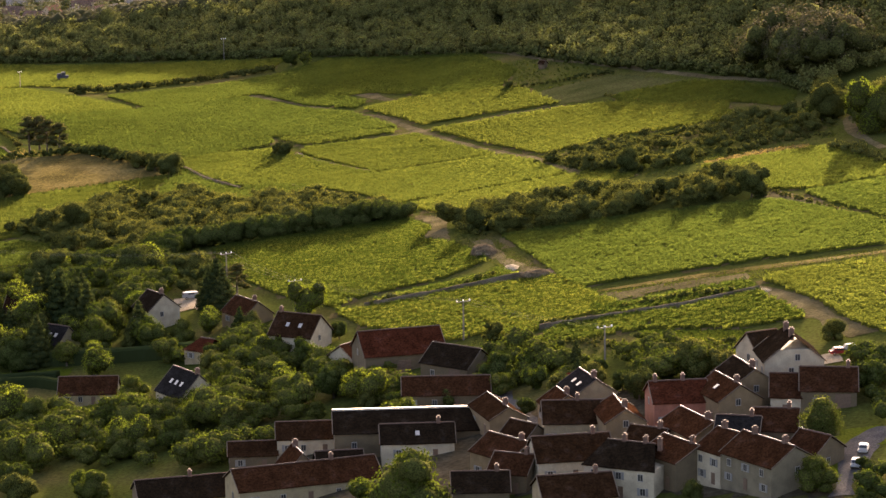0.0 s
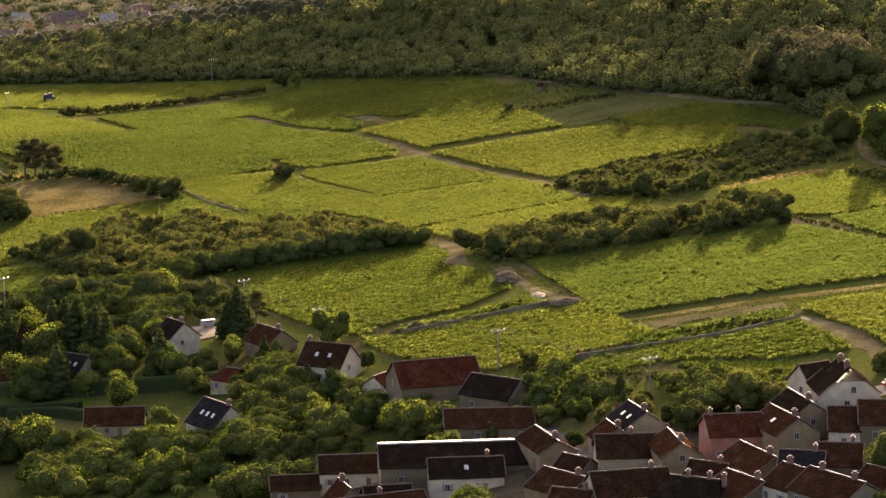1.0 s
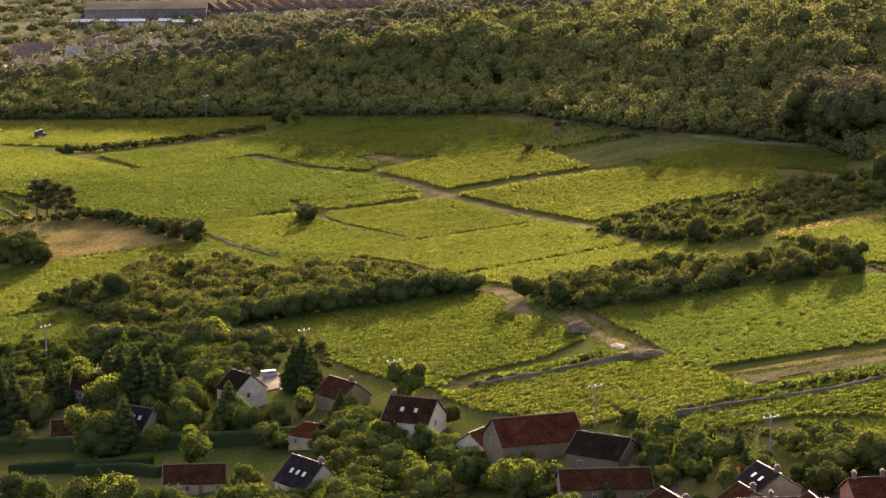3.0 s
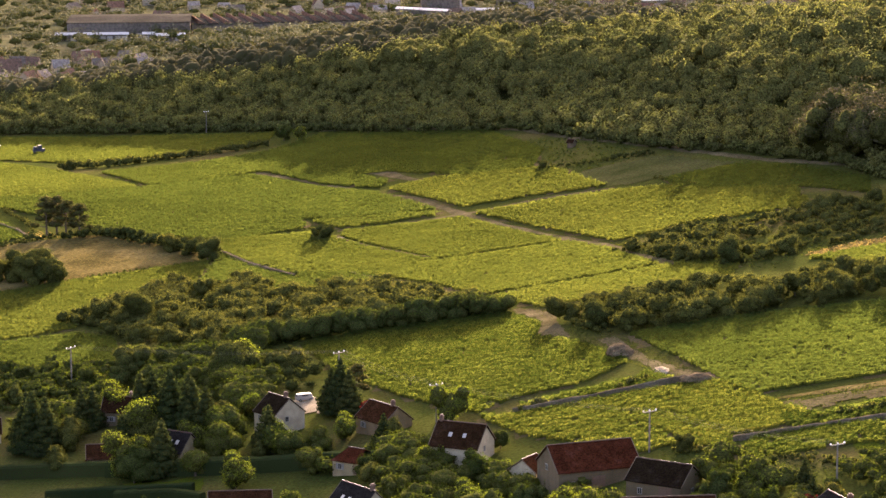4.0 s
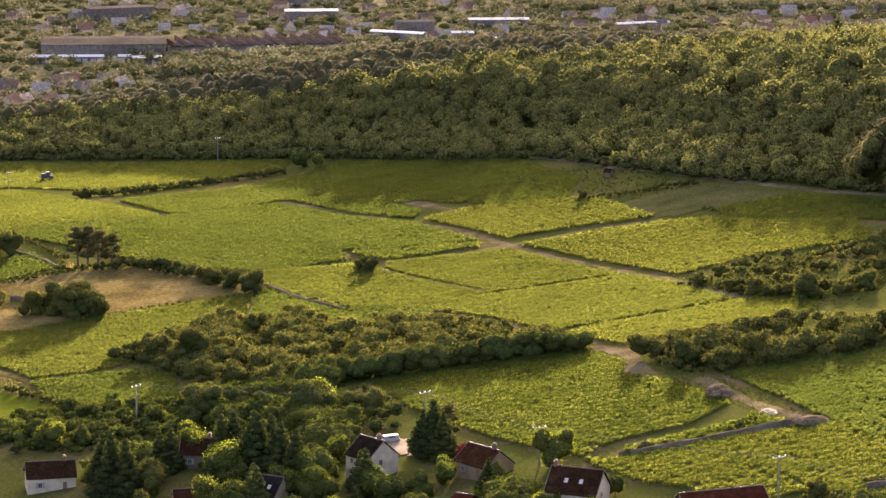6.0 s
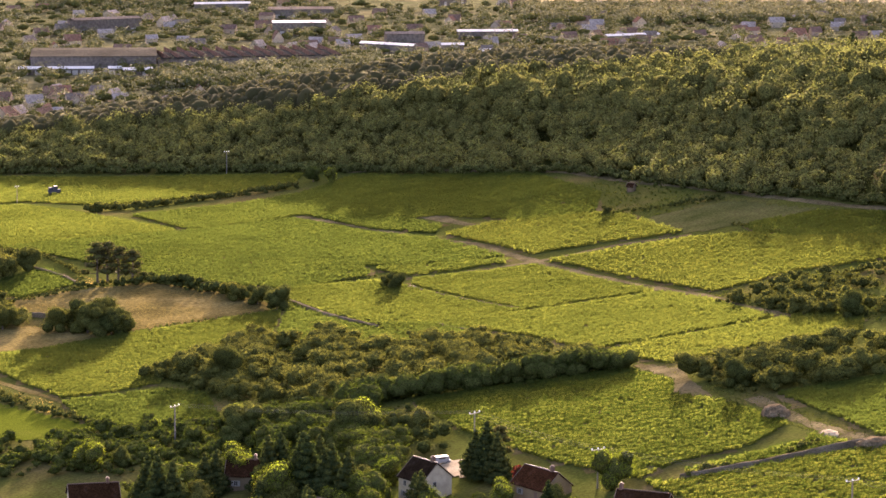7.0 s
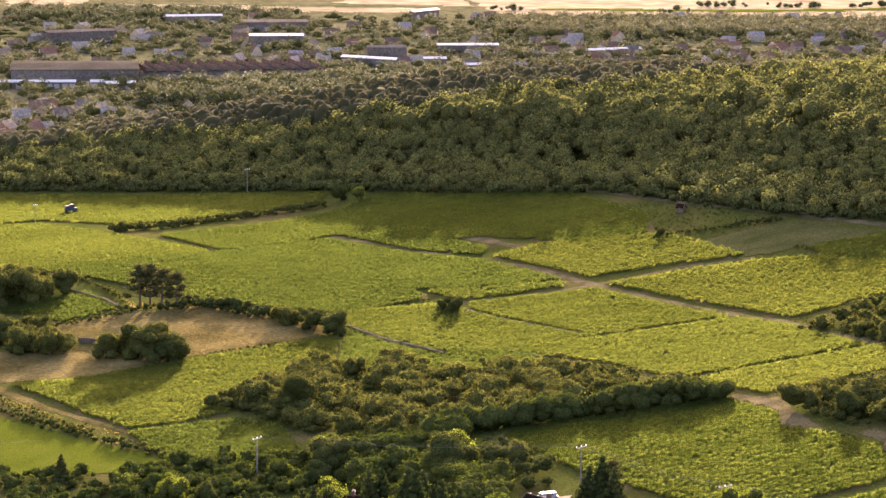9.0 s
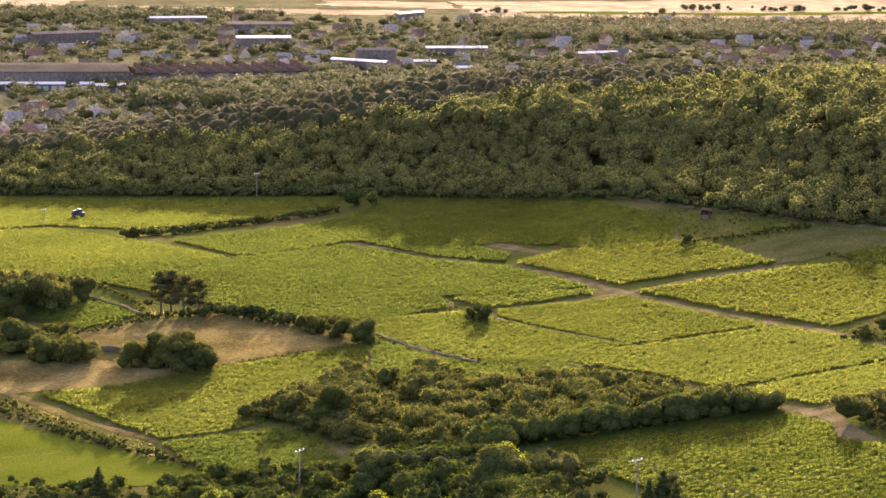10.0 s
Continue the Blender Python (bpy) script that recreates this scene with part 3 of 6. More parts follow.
def clipped_hedge(points, width, height, label):
    """A garden hedge cut square: a leafy wall with a flat, slightly uneven top."""
    c = along(points, 0.9)
    t = np.gradient(c, axis=0)
    n = np.stack([-t[:, 1], t[:, 0]], 1) / np.hypot(*t.T)[:, None]
    rings = []
    for o, q in ((-0.52, -0.05), (-0.5, 0.85), (-0.34, 1.0), (0.34, 1.0), (0.5, 0.85), (0.52, -0.05)):
        xy = c + n * (o * width + rng.normal(0, 0.05, (len(c), 1)))
        rings.append(np.c_[xy, land(xy[:, 0], xy[:, 1]) + q * height + rng.normal(0, 0.05, len(c))])
    V = np.stack(rings, 1)
    k = np.arange(V.shape[0] * 6).reshape(-1, 6)
    f = np.stack([k[:-1, :-1], k[:-1, 1:], k[1:, 1:], k[1:, :-1]], -1).reshape(-1, 4)
    f = np.concatenate([f, [[k[0, 0], k[0, 5], k[0, 4], k[0, 1]], [k[0, 1], k[0, 4], k[0, 3], k[0, 2]], [k[-1, 0], k[-1, 1], k[-1, 4], k[-1, 5]], [k[-1, 1], k[-1, 2], k[-1, 3], k[-1, 4]]]])
    flat = V.reshape(-1, 3)
    pick = rng.integers(0, len(f), len(c) * 40)
    w = rng.dirichlet((1, 1, 1, 1), len(pick))
    at = (flat[f[pick]] * w[..., None]).sum(1)
    side = np.cross(flat[f[pick, 1]] - flat[f[pick, 0]], flat[f[pick, 3]] - flat[f[pick, 0]])
    side /= np.linalg.norm(side, axis=1, keepdims=True) + 1e-9
    leaves = quads_at(at + side * 0.04, side + rng.normal(0, 0.4, side.shape), rng.uniform(0.1, 0.22, len(at)))
    ob = new("clipped_hedge", mesh_of("clipped_hedge", *joined((flat, f), leaves), M_SPRUCE_LEAF))
    return tagged(ob, label, "hedge", kind="stuff")


def turf(name, poly, density, low, high, leaf, label, category="grass"):
    """Standing grass: upright tufts scattered over a plot, joined as one."""
    p = np.array(poly)
    q = rng.uniform(p.min(0), p.max(0), (int(np.prod(np.ptp(p, axis=0)) * density), 2))
    q = q[inside(q[:, 0], q[:, 1], poly)]
    h = rng.uniform(low, high, len(q))
    a = rng.uniform(0, np.pi, len(q))
    w = h * rng.uniform(0.5, 1.1, len(q))
    z = land(q[:, 0], q[:, 1])
    d = np.stack([np.cos(a) * w, np.sin(a) * w, 0 * w], 1)
    lean = np.stack([rng.normal(0, 0.3, len(q)) * h, rng.normal(0, 0.3, len(q)) * h, h], 1)
    c = np.c_[q, z - 0.02]
    V = np.stack([c - d * 0.5, c + d * 0.5, c + d * 0.75 + lean, c - d * 0.75 + lean * 0.85], 1).reshape(-1, 3)
    ob = new(name, mesh_of(name, V, np.arange(len(V)).reshape(-1, 4), leaf))
    return tagged(ob, label, category, kind="stuff")


def stone_wall(points, height, width, label):
    """A dry-stone wall that follows the ground, with an uneven crest."""
    c = along(points, 1.5)
    t = np.gradient(c, axis=0)
    n = np.stack([-t[:, 1], t[:, 0]], 1) / np.hypot(*t.T)[:, None]
    h = height * (1 + 0.08 * np.convolve(rng.normal(size=len(c) + 2), np.ones(3) / 2, "valid"))
    prof = ((-0.55, -0.4, 0), (-0.5, 1, 0), (-0.2, 1.08, 0), (0.2, 1.08, 0), (0.5, 1, 0), (0.55, -0.4, 0))
    rings = []
    for o, q, _ in prof:
        xy = c + n * (o * width + rng.normal(0, 0.03, (len(c), 1)))
        rings.append(np.c_[xy, land(xy[:, 0], xy[:, 1]) + q * h + rng.normal(0, 0.05, len(c))])
    V = np.stack(rings, 1)
    k = np.arange(V.shape[0] * V.shape[1]).reshape(V.shape[:2])
    f = np.stack([k[:-1, :-1], k[1:, :-1], k[1:, 1:], k[:-1, 1:]], -1).reshape(-1, 4)
    ends = np.array([[k[0, 0], k[0, 1], k[0, 4], k[0, 5]], [k[-1, 5], k[-1, 4], k[-1, 1], k[-1, 0]]])
    ob = new("stone_wall", mesh_of("stone_wall", V.reshape(-1, 3), np.concatenate([f, ends]), M_STONE))
    return tagged(ob, label, "wall", kind="structure")


def heap(name, x, y, r, h, material, label, stretch=1.0, turn=0.0):
    v = BALL3[0].copy()
    v = v[:, :3] * (r, r * stretch, h)
    v[:, 2] = np.maximum(v[:, 2], -0.5)
    v *= 1 + rng.normal(0, 0.06, (len(v), 1))
    v = v @ np.array(Matrix.Rotation(-turn, 3, "Z"))
    ob = new(name, mesh_of(name, v, np.asarray(BALL3[1]), material))
    ob.location = (x, y, float(land(x, y)))
    return tagged(ob, label, "heap")


# ---- plots, tracks and walls ----
patch("dry_meadow", [(-195, 1039), (-167, 1053), (-140, 1057), (-121, 1038), (-97.2, 1001), (-106, 989), (-147, 979), (-181, 960), (-211, 967), (-211, 1013), (-176, 998), (-170, 1012)], M_STRAW, "dry straw-coloured meadow beside hedges", "meadow", 0.1)
patch("lawn", [(-211, 934), (-192, 903), (-180, 885), (-154, 848), (-167, 841), (-201, 852), (-210, 859)], M_LAWN, "bright mown grass paddock", "grass", 0.1)
patch("lawn", [(-115, 707), (-96.4, 699), (-94.1, 686), (-114, 697)], M_LAWN, "mown garden lawn behind a hedge", "grass", 0.1)
patch("lawn", [(-94.4, 784), (-78.5, 781), (-76.6, 767), (-82.5, 765), (-94.4, 776)], M_LAWN, "small mown garden lawn among trees", "grass", 0.1)
patch("lawn", [(43.8, 613), (66.9, 592), (75.8, 575), (62.0, 581), (45.1, 596)], M_LAWN, "lit grass strip below the vines", "grass", 0.1)
patch("lawn", [(67.2, 493), (74.9, 504), (81.9, 503), (80.0, 491), (72.8, 490), (70.5, 473), (65.9, 476)], M_LAWN, "lit lawn beside the village lane", "grass", 0.1)
patch("dry_strip", [(79.0, 839), (95.4, 847), (112, 842), (113, 833), (97.1, 832), (81.7, 831)], M_STRAW, "dry pale grass strip below scrub", "meadow", 0.16)
patch("bare_earth", [(-10.5, 836), (1.5, 816), (3.0, 792), (1.3, 771), (-6.7, 778), (-2.7, 804)], M_DIRT, "bare trodden earth at a track junction", "earth", 0.16)
patch("bare_earth", [(35.0, 659), (47.0, 656), (72.2, 651), (73.7, 641), (53.1, 648), (37.0, 647)], M_DIRT, "bare earth headland beside vines", "earth", 0.16)
patch("gravel_yard", [(76.0, 560), (80.7, 560), (81.7, 551), (76.2, 552)], M_GRAVEL, "pale gravel yard by a house", "yard", 0.2)
patch("gravel_yard", [(-74.2, 760), (-65.4, 758), (-62.4, 739), (-71.0, 742)], M_GRAVEL, "pale gravel yard by a house", "yard", 0.2)
patch("fallow_field", [(32.1, 1057), (50.1, 1059), (68.4, 1055), (89.2, 1016), (74.8, 1014), (62.7, 1018), (44.9, 1021), (38.5, 1039)], M_FALLOW, "fallow grassy field in the shade of the wood", "field", 0.16)
turf("grass", [(24.2, 1156), (50.6, 1117), (68.5, 1057), (50.1, 1059), (32.9, 1061)], 0.25, 0.3, 0.8, M_GRASS, "rough grass below the wood")
ribbon("lane", [(70.3, 1071), (79.1, 1051), (99.2, 1010), (120, 977), (131, 955), (137, 930)], 4, M_DIRT, "earth lane along the foot of the wood", "lane", 0.2)
patch("village_yard", [(-22.6, 579), (11.0, 567), (25.2, 566), (40.0, 560), (53.4, 553), (62.4, 542), (74.2, 514), (68.1, 464), (-9.6, 516), (-41.8, 541)], M_YARD, "trodden earth and gravel yards between houses", "yard", 0.08)
ribbon("track", [(-81.7, 1189), (-60.3, 1147), (-42.5, 1107), (-21.4, 1069), (-8.5, 1025), (10.1, 972), (30.2, 919), (44.1, 861)], 3.4, M_DIRT, "earth track between vineyard plots", "track", 0.14)
ribbon("track", [(46.1, 1018), (21.2, 1025), (-8.5, 1022), (-33.2, 1022), (-52.2, 1024)], 3.6, M_DIRT, "earth track between vineyard plots", "track", 0.14)
ribbon("track", [(-33.2, 1144), (-17.5, 1106)], 3, M_DIRT, "short earth track in vines", "track", 0.14)
ribbon("track", [(-40.8, 1152), (-27.9, 1140), (-19.0, 1108)], 3, M_DIRT, "short earth track in vines", "track", 0.14)
ribbon("track", [(-98.3, 1024), (-92.9, 998), (-79.2, 967), (-67.6, 942)], 5, M_DIRT, "earth track by a wall", "track", 0.14)
ribbon("track", [(10.7, 763), (14.8, 733), (20.1, 711), (25.6, 700)], 4.5, M_DIRT, "dry grass track past heaps", "track", 0.14)
ribbon("track", [(29.7, 665), (47.3, 661), (69.9, 656), (88.3, 651), (105, 649)], 5, M_STRAW, "grassy track between vineyard plots", "track", 0.14)
ribbon("track", [(71.6, 634), (78.2, 614), (82.0, 595), (88.0, 570)], 6, M_DIRT, "earth track below vines", "track", 0.14)
ribbon("track", [(89.1, 763), (98.6, 729), (110, 683)], 6, M_DIRT, "earth track between plots", "track", 0.14)
ribbon("lane", [(136, 931), (134, 895), (129, 875), (127, 851), (130, 810)], 3.2, M_DIRT, "pale winding lane between trees", "lane", 0.2)
ribbon("track", [(-211, 971), (-204, 958), (-190, 927), (-170, 893), (-164, 883)], 2.6, M_STRAW, "dry grass verge between vines and paddock", "track", 0.14)
ribbon("track", [(-213, 1295), (-192, 1294)], 3, M_DIRT, "earth track beside vines", "track", 0.14)
ribbon("track", [(-210, 888), (-195, 887), (-180, 885)], 1.2, M_DIRT, "narrow trodden path across a paddock", "track", 0.14)
ribbon("lane", [(-51.7, 1282), (-31, 1267), (-9, 1236), (18, 1197), (30, 1172), (42.6, 1132), (56, 1101), (67.6, 1076)], 3.0, M_DIRT, "pale earth lane along the wood edge", "lane", 0.25)
ribbon("lane", [(81.6, 501), (75.2, 492), (70.9, 477), (68.2, 465)], 6, M_ASPHALT, "village lane", "lane", 0.2)
ribbon("street", [(18.4, 541), (15.4, 555), (11.3, 581)], 6, M_ASPHALT, "village street between houses", "street", 0.2)
stone_wall([(-20.1, 701), (-9.2, 699), (5.3, 698), (19.7, 698), (27.6, 696)], 1.35, 0.9, "grey dry-stone terrace wall between vineyard plots")
stone_wall([(22.5, 635), (34.7, 631), (54.0, 627), (72.9, 629)], 1.25, 0.9, "grey dry-stone terrace wall below vines")
stone_wall([(-53.5, 1009), (-39.9, 978), (-24.2, 946)], 0.8, 0.8, "low stone wall among vines")
stone_wall([(-93.4, 1004), (-84.1, 978), (-68.8, 945)], 1.2, 1.0, "overgrown stone wall by a track")
stone_wall([(-181, 1095), (-171, 1078), (-165, 1062)], 1.2, 1.0, "low stone wall by the pines")
stone_wall([(-179, 1015), (-170, 1007)], 1.5, 0.8, "stone wall of an enclosure among bushes")
stone_wall([(-50.6, 938), (-42.2, 919)], 1.0, 0.8, "low stone wall beside vines")
heap("brush_mound", 11.2, 739, 3.6, 3.0, M_HEAP, "round heap of brown brushwood on grass", 1.15)
heap("stone_heap", 18.0, 712, 2.2, 1.0, M_GRAVEL, "pale heap of rubble beside a track", 1.6)
heap("earth_mound", 24.7, 694, 3.6, 2.0, M_HEAP, "long brown heap of earth by a wall", 1.4, 1.2)
heap("stone_heap", 73.6, 627, 1.8, .8, M_GRAVEL, "small pale heap of stones on a wall end", 1.2)
heap("stone_heap", -51.7, 1007, 1.8, .9, M_GRAVEL, "pale heap of field stones beside a bush", 1.2)
turf("grass", [(-195, 1039), (-167, 1053), (-140, 1057), (-121, 1038), (-97.2, 1001), (-106, 989), (-147, 979), (-181, 960), (-211, 967), (-211, 1013), (-176, 998), (-170, 1012)], 1.6, 0.1, 0.3, M_HAY, "dry standing grass on a meadow")
turf("grass", [(-195, 1039), (-178, 1066), (-162, 1075), (-146, 1060), (-167, 1053)], 0.6, 0.15, 0.4, M_HAY, "rough dry grass below the pines")
turf("grass", [(-211, 934), (-192, 903), (-180, 885), (-154, 848), (-167, 841), (-201, 852), (-210, 859)], 0.35, 0.06, 0.14, M_GRASS, "short green paddock grass")
turf("grass", [(-211, 965), (-190, 922), (-167, 884), (-148, 850), (-148, 843), (-177, 883), (-195, 915), (-211, 949)], 0.5, 0.15, 0.4, M_HAY, "tall dry grass on a verge")
turf("grass", [(67.2, 493), (74.9, 504), (81.9, 503), (80.0, 491), (72.8, 490), (70.5, 473), (65.9, 476)], 0.5, 0.06, 0.14, M_GRASS, "short green lawn grass")
turf("grass", [(43.8, 613), (66.9, 592), (75.8, 575), (62.0, 581), (45.1, 596)], 1.5, 0.2, 0.5, M_GRASS, "green grass below the vines")
turf("grass", [(3.0, 792), (15.3, 758), (29.5, 691), (19.9, 704), (10.2, 733), (2.9, 767)], 2.2, 0.1, 0.3, M_GRASS, "rough grass beside a track")
turf("grass", [(79.0, 839), (95.4, 847), (112, 842), (113, 833), (97.1, 832), (81.7, 831)], 1.2, 0.3, 0.7, M_HAY, "dry grass strip below scrub")
turf("grass", [(29.7, 665), (47.3, 661), (70.1, 657), (105, 653), (103, 641), (73.7, 641), (53.1, 648), (37.0, 647)], 2.6, 0.12, 0.35, M_GRASS, "rough grass on a headland")
turf("grass", [(7.4, 643), (22.7, 624), (39.4, 603), (75.9, 576), (74.2, 564), (38.5, 589), (14.7, 615), (5.9, 632)], 1.2, 0.12, 0.35, M_GRASS, "rough grass between gardens and vines")
turf("grass", [(32.2, 923), (61.6, 939), (97.2, 931), (131, 913), (123, 849), (79.0, 839), (67.5, 824), (43.6, 852)], 0.3, 0.3, 0.6, M_GRASS, "rough grass among scrub")
turf("grass", [(-138, 906), (-116, 959), (-67.9, 918), (-45.8, 930), (-11.3, 831), (-65.0, 827), (-90.0, 820), (-121, 860)], 0.3, 0.3, 0.6, M_GRASS, "rough grass among bushes")

# ---- vineyard plots ----
vineyard([(-230, 1450), (-181, 1396), (-71.3, 1296), (-76.7, 1273), (-102, 1277), (-159, 1266), (-192, 1305), (-227, 1298)], -5, "vine rows along the wood, half in shade", spacing=1.5, seg=0.95, leaves=4, leaf=0.32)
vineyard([(-227, 1285), (-193, 1283), (-162, 1222), (-128, 1163), (-224, 1138)], -5, "leafy green vine rows in low evening sun", spacing=1.5, seg=0.95, leaves=4, leaf=0.32)
vineyard([(-123, 1165), (-146, 1218), (-76.5, 1246), (-50.4, 1272), (15.0, 1195), (31.0, 1119), (24.1, 1089), (-0.1, 1100), (-29.4, 1144), (-35.6, 1145), (-79.1, 1188)], -5, "vine rows below the wood, half in its shade", spacing=1.5, seg=0.95, leaves=4, leaf=0.32)
vineyard([(-224, 1135), (-128, 1159), (-82.0, 1178), (-57.5, 1125), (-35.8, 1094), (-16.4, 1039), (-51.4, 1048), (-65.2, 1058), (-62.6, 1038), (-92.6, 1025), (-118, 1050), (-139, 1067), (-178, 1125), (-192, 1141), (-224, 1150)], -5, "leafy green vine rows in low evening sun", spacing=1.5, seg=0.95, leaves=4, leaf=0.32)
vineyard([(-75.4, 1183), (-41.7, 1146), (-29.6, 1118), (-33.1, 1104), (-54.4, 1132)], -5, "leafy green vine rows in low evening sun", spacing=1.5, seg=0.95, leaves=4, leaf=0.32)
vineyard([(-29.9, 1099), (-11.4, 1105), (23.1, 1085), (31.0, 1075), (44.0, 1024), (19.2, 1034), (-6.6, 1036)], -5, "leafy green vine rows in low evening sun", spacing=1.5, seg=0.95, leaves=4, leaf=0.32)
vineyard([(-50.8, 1029), (-61.0, 1048), (-18.3, 1034), (-14.9, 1028)], -5, "leafy green vine rows in low evening sun", spacing=1.5, seg=0.95, leaves=4, leaf=0.32)
vineyard([(-2.9, 1019), (21.1, 1018), (45.7, 1011), (63.6, 1000), (74.3, 980), (99.2, 960), (97.2, 922), (61.2, 933), (34.1, 923)], -5, "leafy green vine rows in low evening sun", spacing=1.5, seg=0.95, leaves=4, leaf=0.32)
vineyard([(63.7, 1014), (90.7, 1010), (107, 988), (122, 948), (117, 924), (102, 955), (74.6, 984), (64.7, 1001)], -5, "vine rows in the shade of the wooded hill", spacing=1.5, seg=0.95, leaves=4, leaf=0.32)
vineyard([(-49.9, 1020), (-8.5, 1014), (10.0, 962), (29.0, 913), (39.7, 863), (-14, 860), (-25.8, 898), (-44.0, 932), (-66.7, 943), (-91.8, 997), (-95.3, 1026), (-58.5, 1025), (-52.3, 1006), (-24.1, 942), (-24.3, 950), (-51.5, 1012)], -5, "leafy green vine rows in low evening sun")
vineyard([(-11.5, 854), (28.3, 864), (43.9, 861), (63.5, 855), (54.9, 824), (29.1, 827), (0.1, 824), (-2.3, 831)], -10, "leafy green vine rows in low evening sun")
vineyard([(17.0, 761), (49.5, 756), (89.9, 743), (102, 712), (111, 685), (106, 658), (70.9, 665), (32.9, 673)], -10, "yellow-green vine rows, evening sunlight added in the leaf colour", leafage=M_LIT_VINE, leaves=7, leaf=0.175)
vineyard([(-69.1, 825), (-65.2, 830), (-37.7, 827), (-10.7, 825), (-3.5, 799), (-5.9, 782), (2.9, 765), (11.7, 730), (1.1, 718), (-18.2, 716), (-28.3, 709), (-43.0, 736), (-58.0, 776)], -10, "deep green vine rows above the village, darkened for thinner haze", leafage=M_DIM_VINE, leaves=7, leaf=0.175)
vineyard([(-18.0, 706), (11.3, 709), (14.4, 715), (19.9, 701), (2.4, 702), (-9.2, 702)], -10, "deep green vine rows above the village, darkened for thinner haze", leafage=M_DIM_VINE, leaves=7, leaf=0.175)
vineyard([(-28.2, 704), (-19.3, 698), (28.1, 691), (31.9, 681), (35.2, 664), (43.0, 638), (23.3, 641), (20.3, 630), (10.1, 643), (2.1, 642), (-20.3, 680)], -10, "deep green vine rows above the village, darkened for thinner haze", leafage=M_DIM_VINE, leaves=7, leaf=0.175)
vineyard([(28.3, 634), (53.7, 624), (72.6, 626), (78.8, 594), (63.6, 596), (44.0, 614), (27.5, 616), (20.7, 623)], -10, "deep green vine rows above the village, darkened for thinner haze", leafage=M_DIM_VINE, leaves=7, leaf=0.175)
vineyard([(35.5, 646), (43.2, 641), (71.0, 641), (71.9, 631), (54.2, 630), (36.3, 635)], -10, "deep green vine rows above the village, darkened for thinner haze", leafage=M_DIM_VINE, leaves=7, leaf=0.175)
vineyard([(74.4, 641), (86.9, 641), (103, 639), (92.2, 568), (89.0, 577), (82.7, 610)], -10, "leafy green vine rows in low evening sun", leaves=7, leaf=0.175)
vineyard([(78.2, 830), (112, 831), (118, 825), (127, 786), (122, 758), (101, 756), (91.1, 766), (91.1, 809)], -10, "yellow-green vine rows, evening sunlight added in the leaf colour", leafage=M_LIT_VINE)
vineyard([(99.1, 749), (121, 752), (112, 693), (104, 723)], -10, "leafy green vine rows in low evening sun", leaves=7, leaf=0.175)
vineyard([(-199, 960), (-177, 959), (-148, 972), (-104, 987), (-96.9, 989), (-105, 937), (-129, 933), (-143, 917), (-137, 897), (-166, 889)], -5, "leafy green vine rows in low evening sun")
vineyard([(-167, 889), (-138, 889), (-125, 874), (-122, 845), (-128, 823), (-149, 836), (-158, 853)], -5, "leafy green vine rows in low evening sun")
vineyard([(-93.8, 1000), (-76.8, 956), (-50.3, 939), (-39.3, 917), (-42.4, 910), (-71.0, 918), (-81.2, 916), (-103, 928)], -5, "leafy green vine rows in low evening sun")
vineyard([(-224, 1123), (-200, 1094), (-185, 1083), (-177, 1094), (-166, 1062), (-184, 1047), (-200, 1067), (-223, 1077)], -5, "small green plot between bushes")

# ---- woods, scrub and hedgerows ----
thicket("thicket", [(-136, 907), (-127, 925), (-115, 948), (-89.2, 944), (-67.4, 911), (-45.2, 917), (-25.1, 867), (-11.8, 830), (-31.0, 831), (-66.0, 840), (-86.4, 836), (-115, 858)], 0.064, 1.8, 7.0, M_SCRUB_LEAF, "overgrown plot of bushes and young trees")
hedge("hedgerow", [(-83.2, 839), (-65.6, 836), (-44.8, 834), (-24.1, 830), (-11.7, 825)], 6, 6.2, 8.6, M_SHADE_LEAF, "tall dense hedge along a vineyard plot", every=1.2)
thicket("thicket", [(1.1, 799), (8.1, 808), (19.7, 805), (44.4, 804), (59.9, 791), (68.7, 799), (88.0, 782), (88.8, 761), (64.7, 752), (34.2, 761), (18.5, 761), (9.2, 770)], 0.063, 1.8, 8, M_SCRUB_LEAF, "broad hedge of bushes and small trees")
thicket("thicket", [(33.2, 901), (46.7, 911), (60.4, 921), (78.3, 910), (96.8, 909), (123, 897), (124, 868), (109, 861), (91.6, 861), (78.0, 847), (68.7, 839), (48.8, 851), (39.6, 878)], 0.055, 1.4, 4.8, M_SCRUB_LEAF, "scrubby slope of bushes and small trees")
hedge("hedgerow", [(-164, 1240), (-145, 1244), (-122, 1259), (-98.3, 1264), (-75.2, 1266)], 5, 1.8, 4.6, M_SCRUB_LEAF, "dark hedge across the far vineyard", every=1.2)
hedge("hedgerow", [(-142, 1061), (-128, 1045), (-116, 1031), (-103, 1011), (-94.9, 998)], 4.5, 2.6, 6.0, M_SCRUB_LEAF, "hedge below the big vineyard plot")
thicket("thicket", [(-212, 1138), (-200, 1133), (-188, 1113), (-181, 1095), (-189, 1084), (-212, 1094)], 0.070, 2, 7, M_SCRUB_LEAF, "dark bushes and small trees by a plot")
thicket("thicket", [(-215, 1058), (-200, 1049), (-186, 1031), (-184, 1013), (-180, 995), (-201, 1008), (-215, 1027)], 0.084, 2, 6, M_SCRUB_LEAF, "bushes round an enclosure")
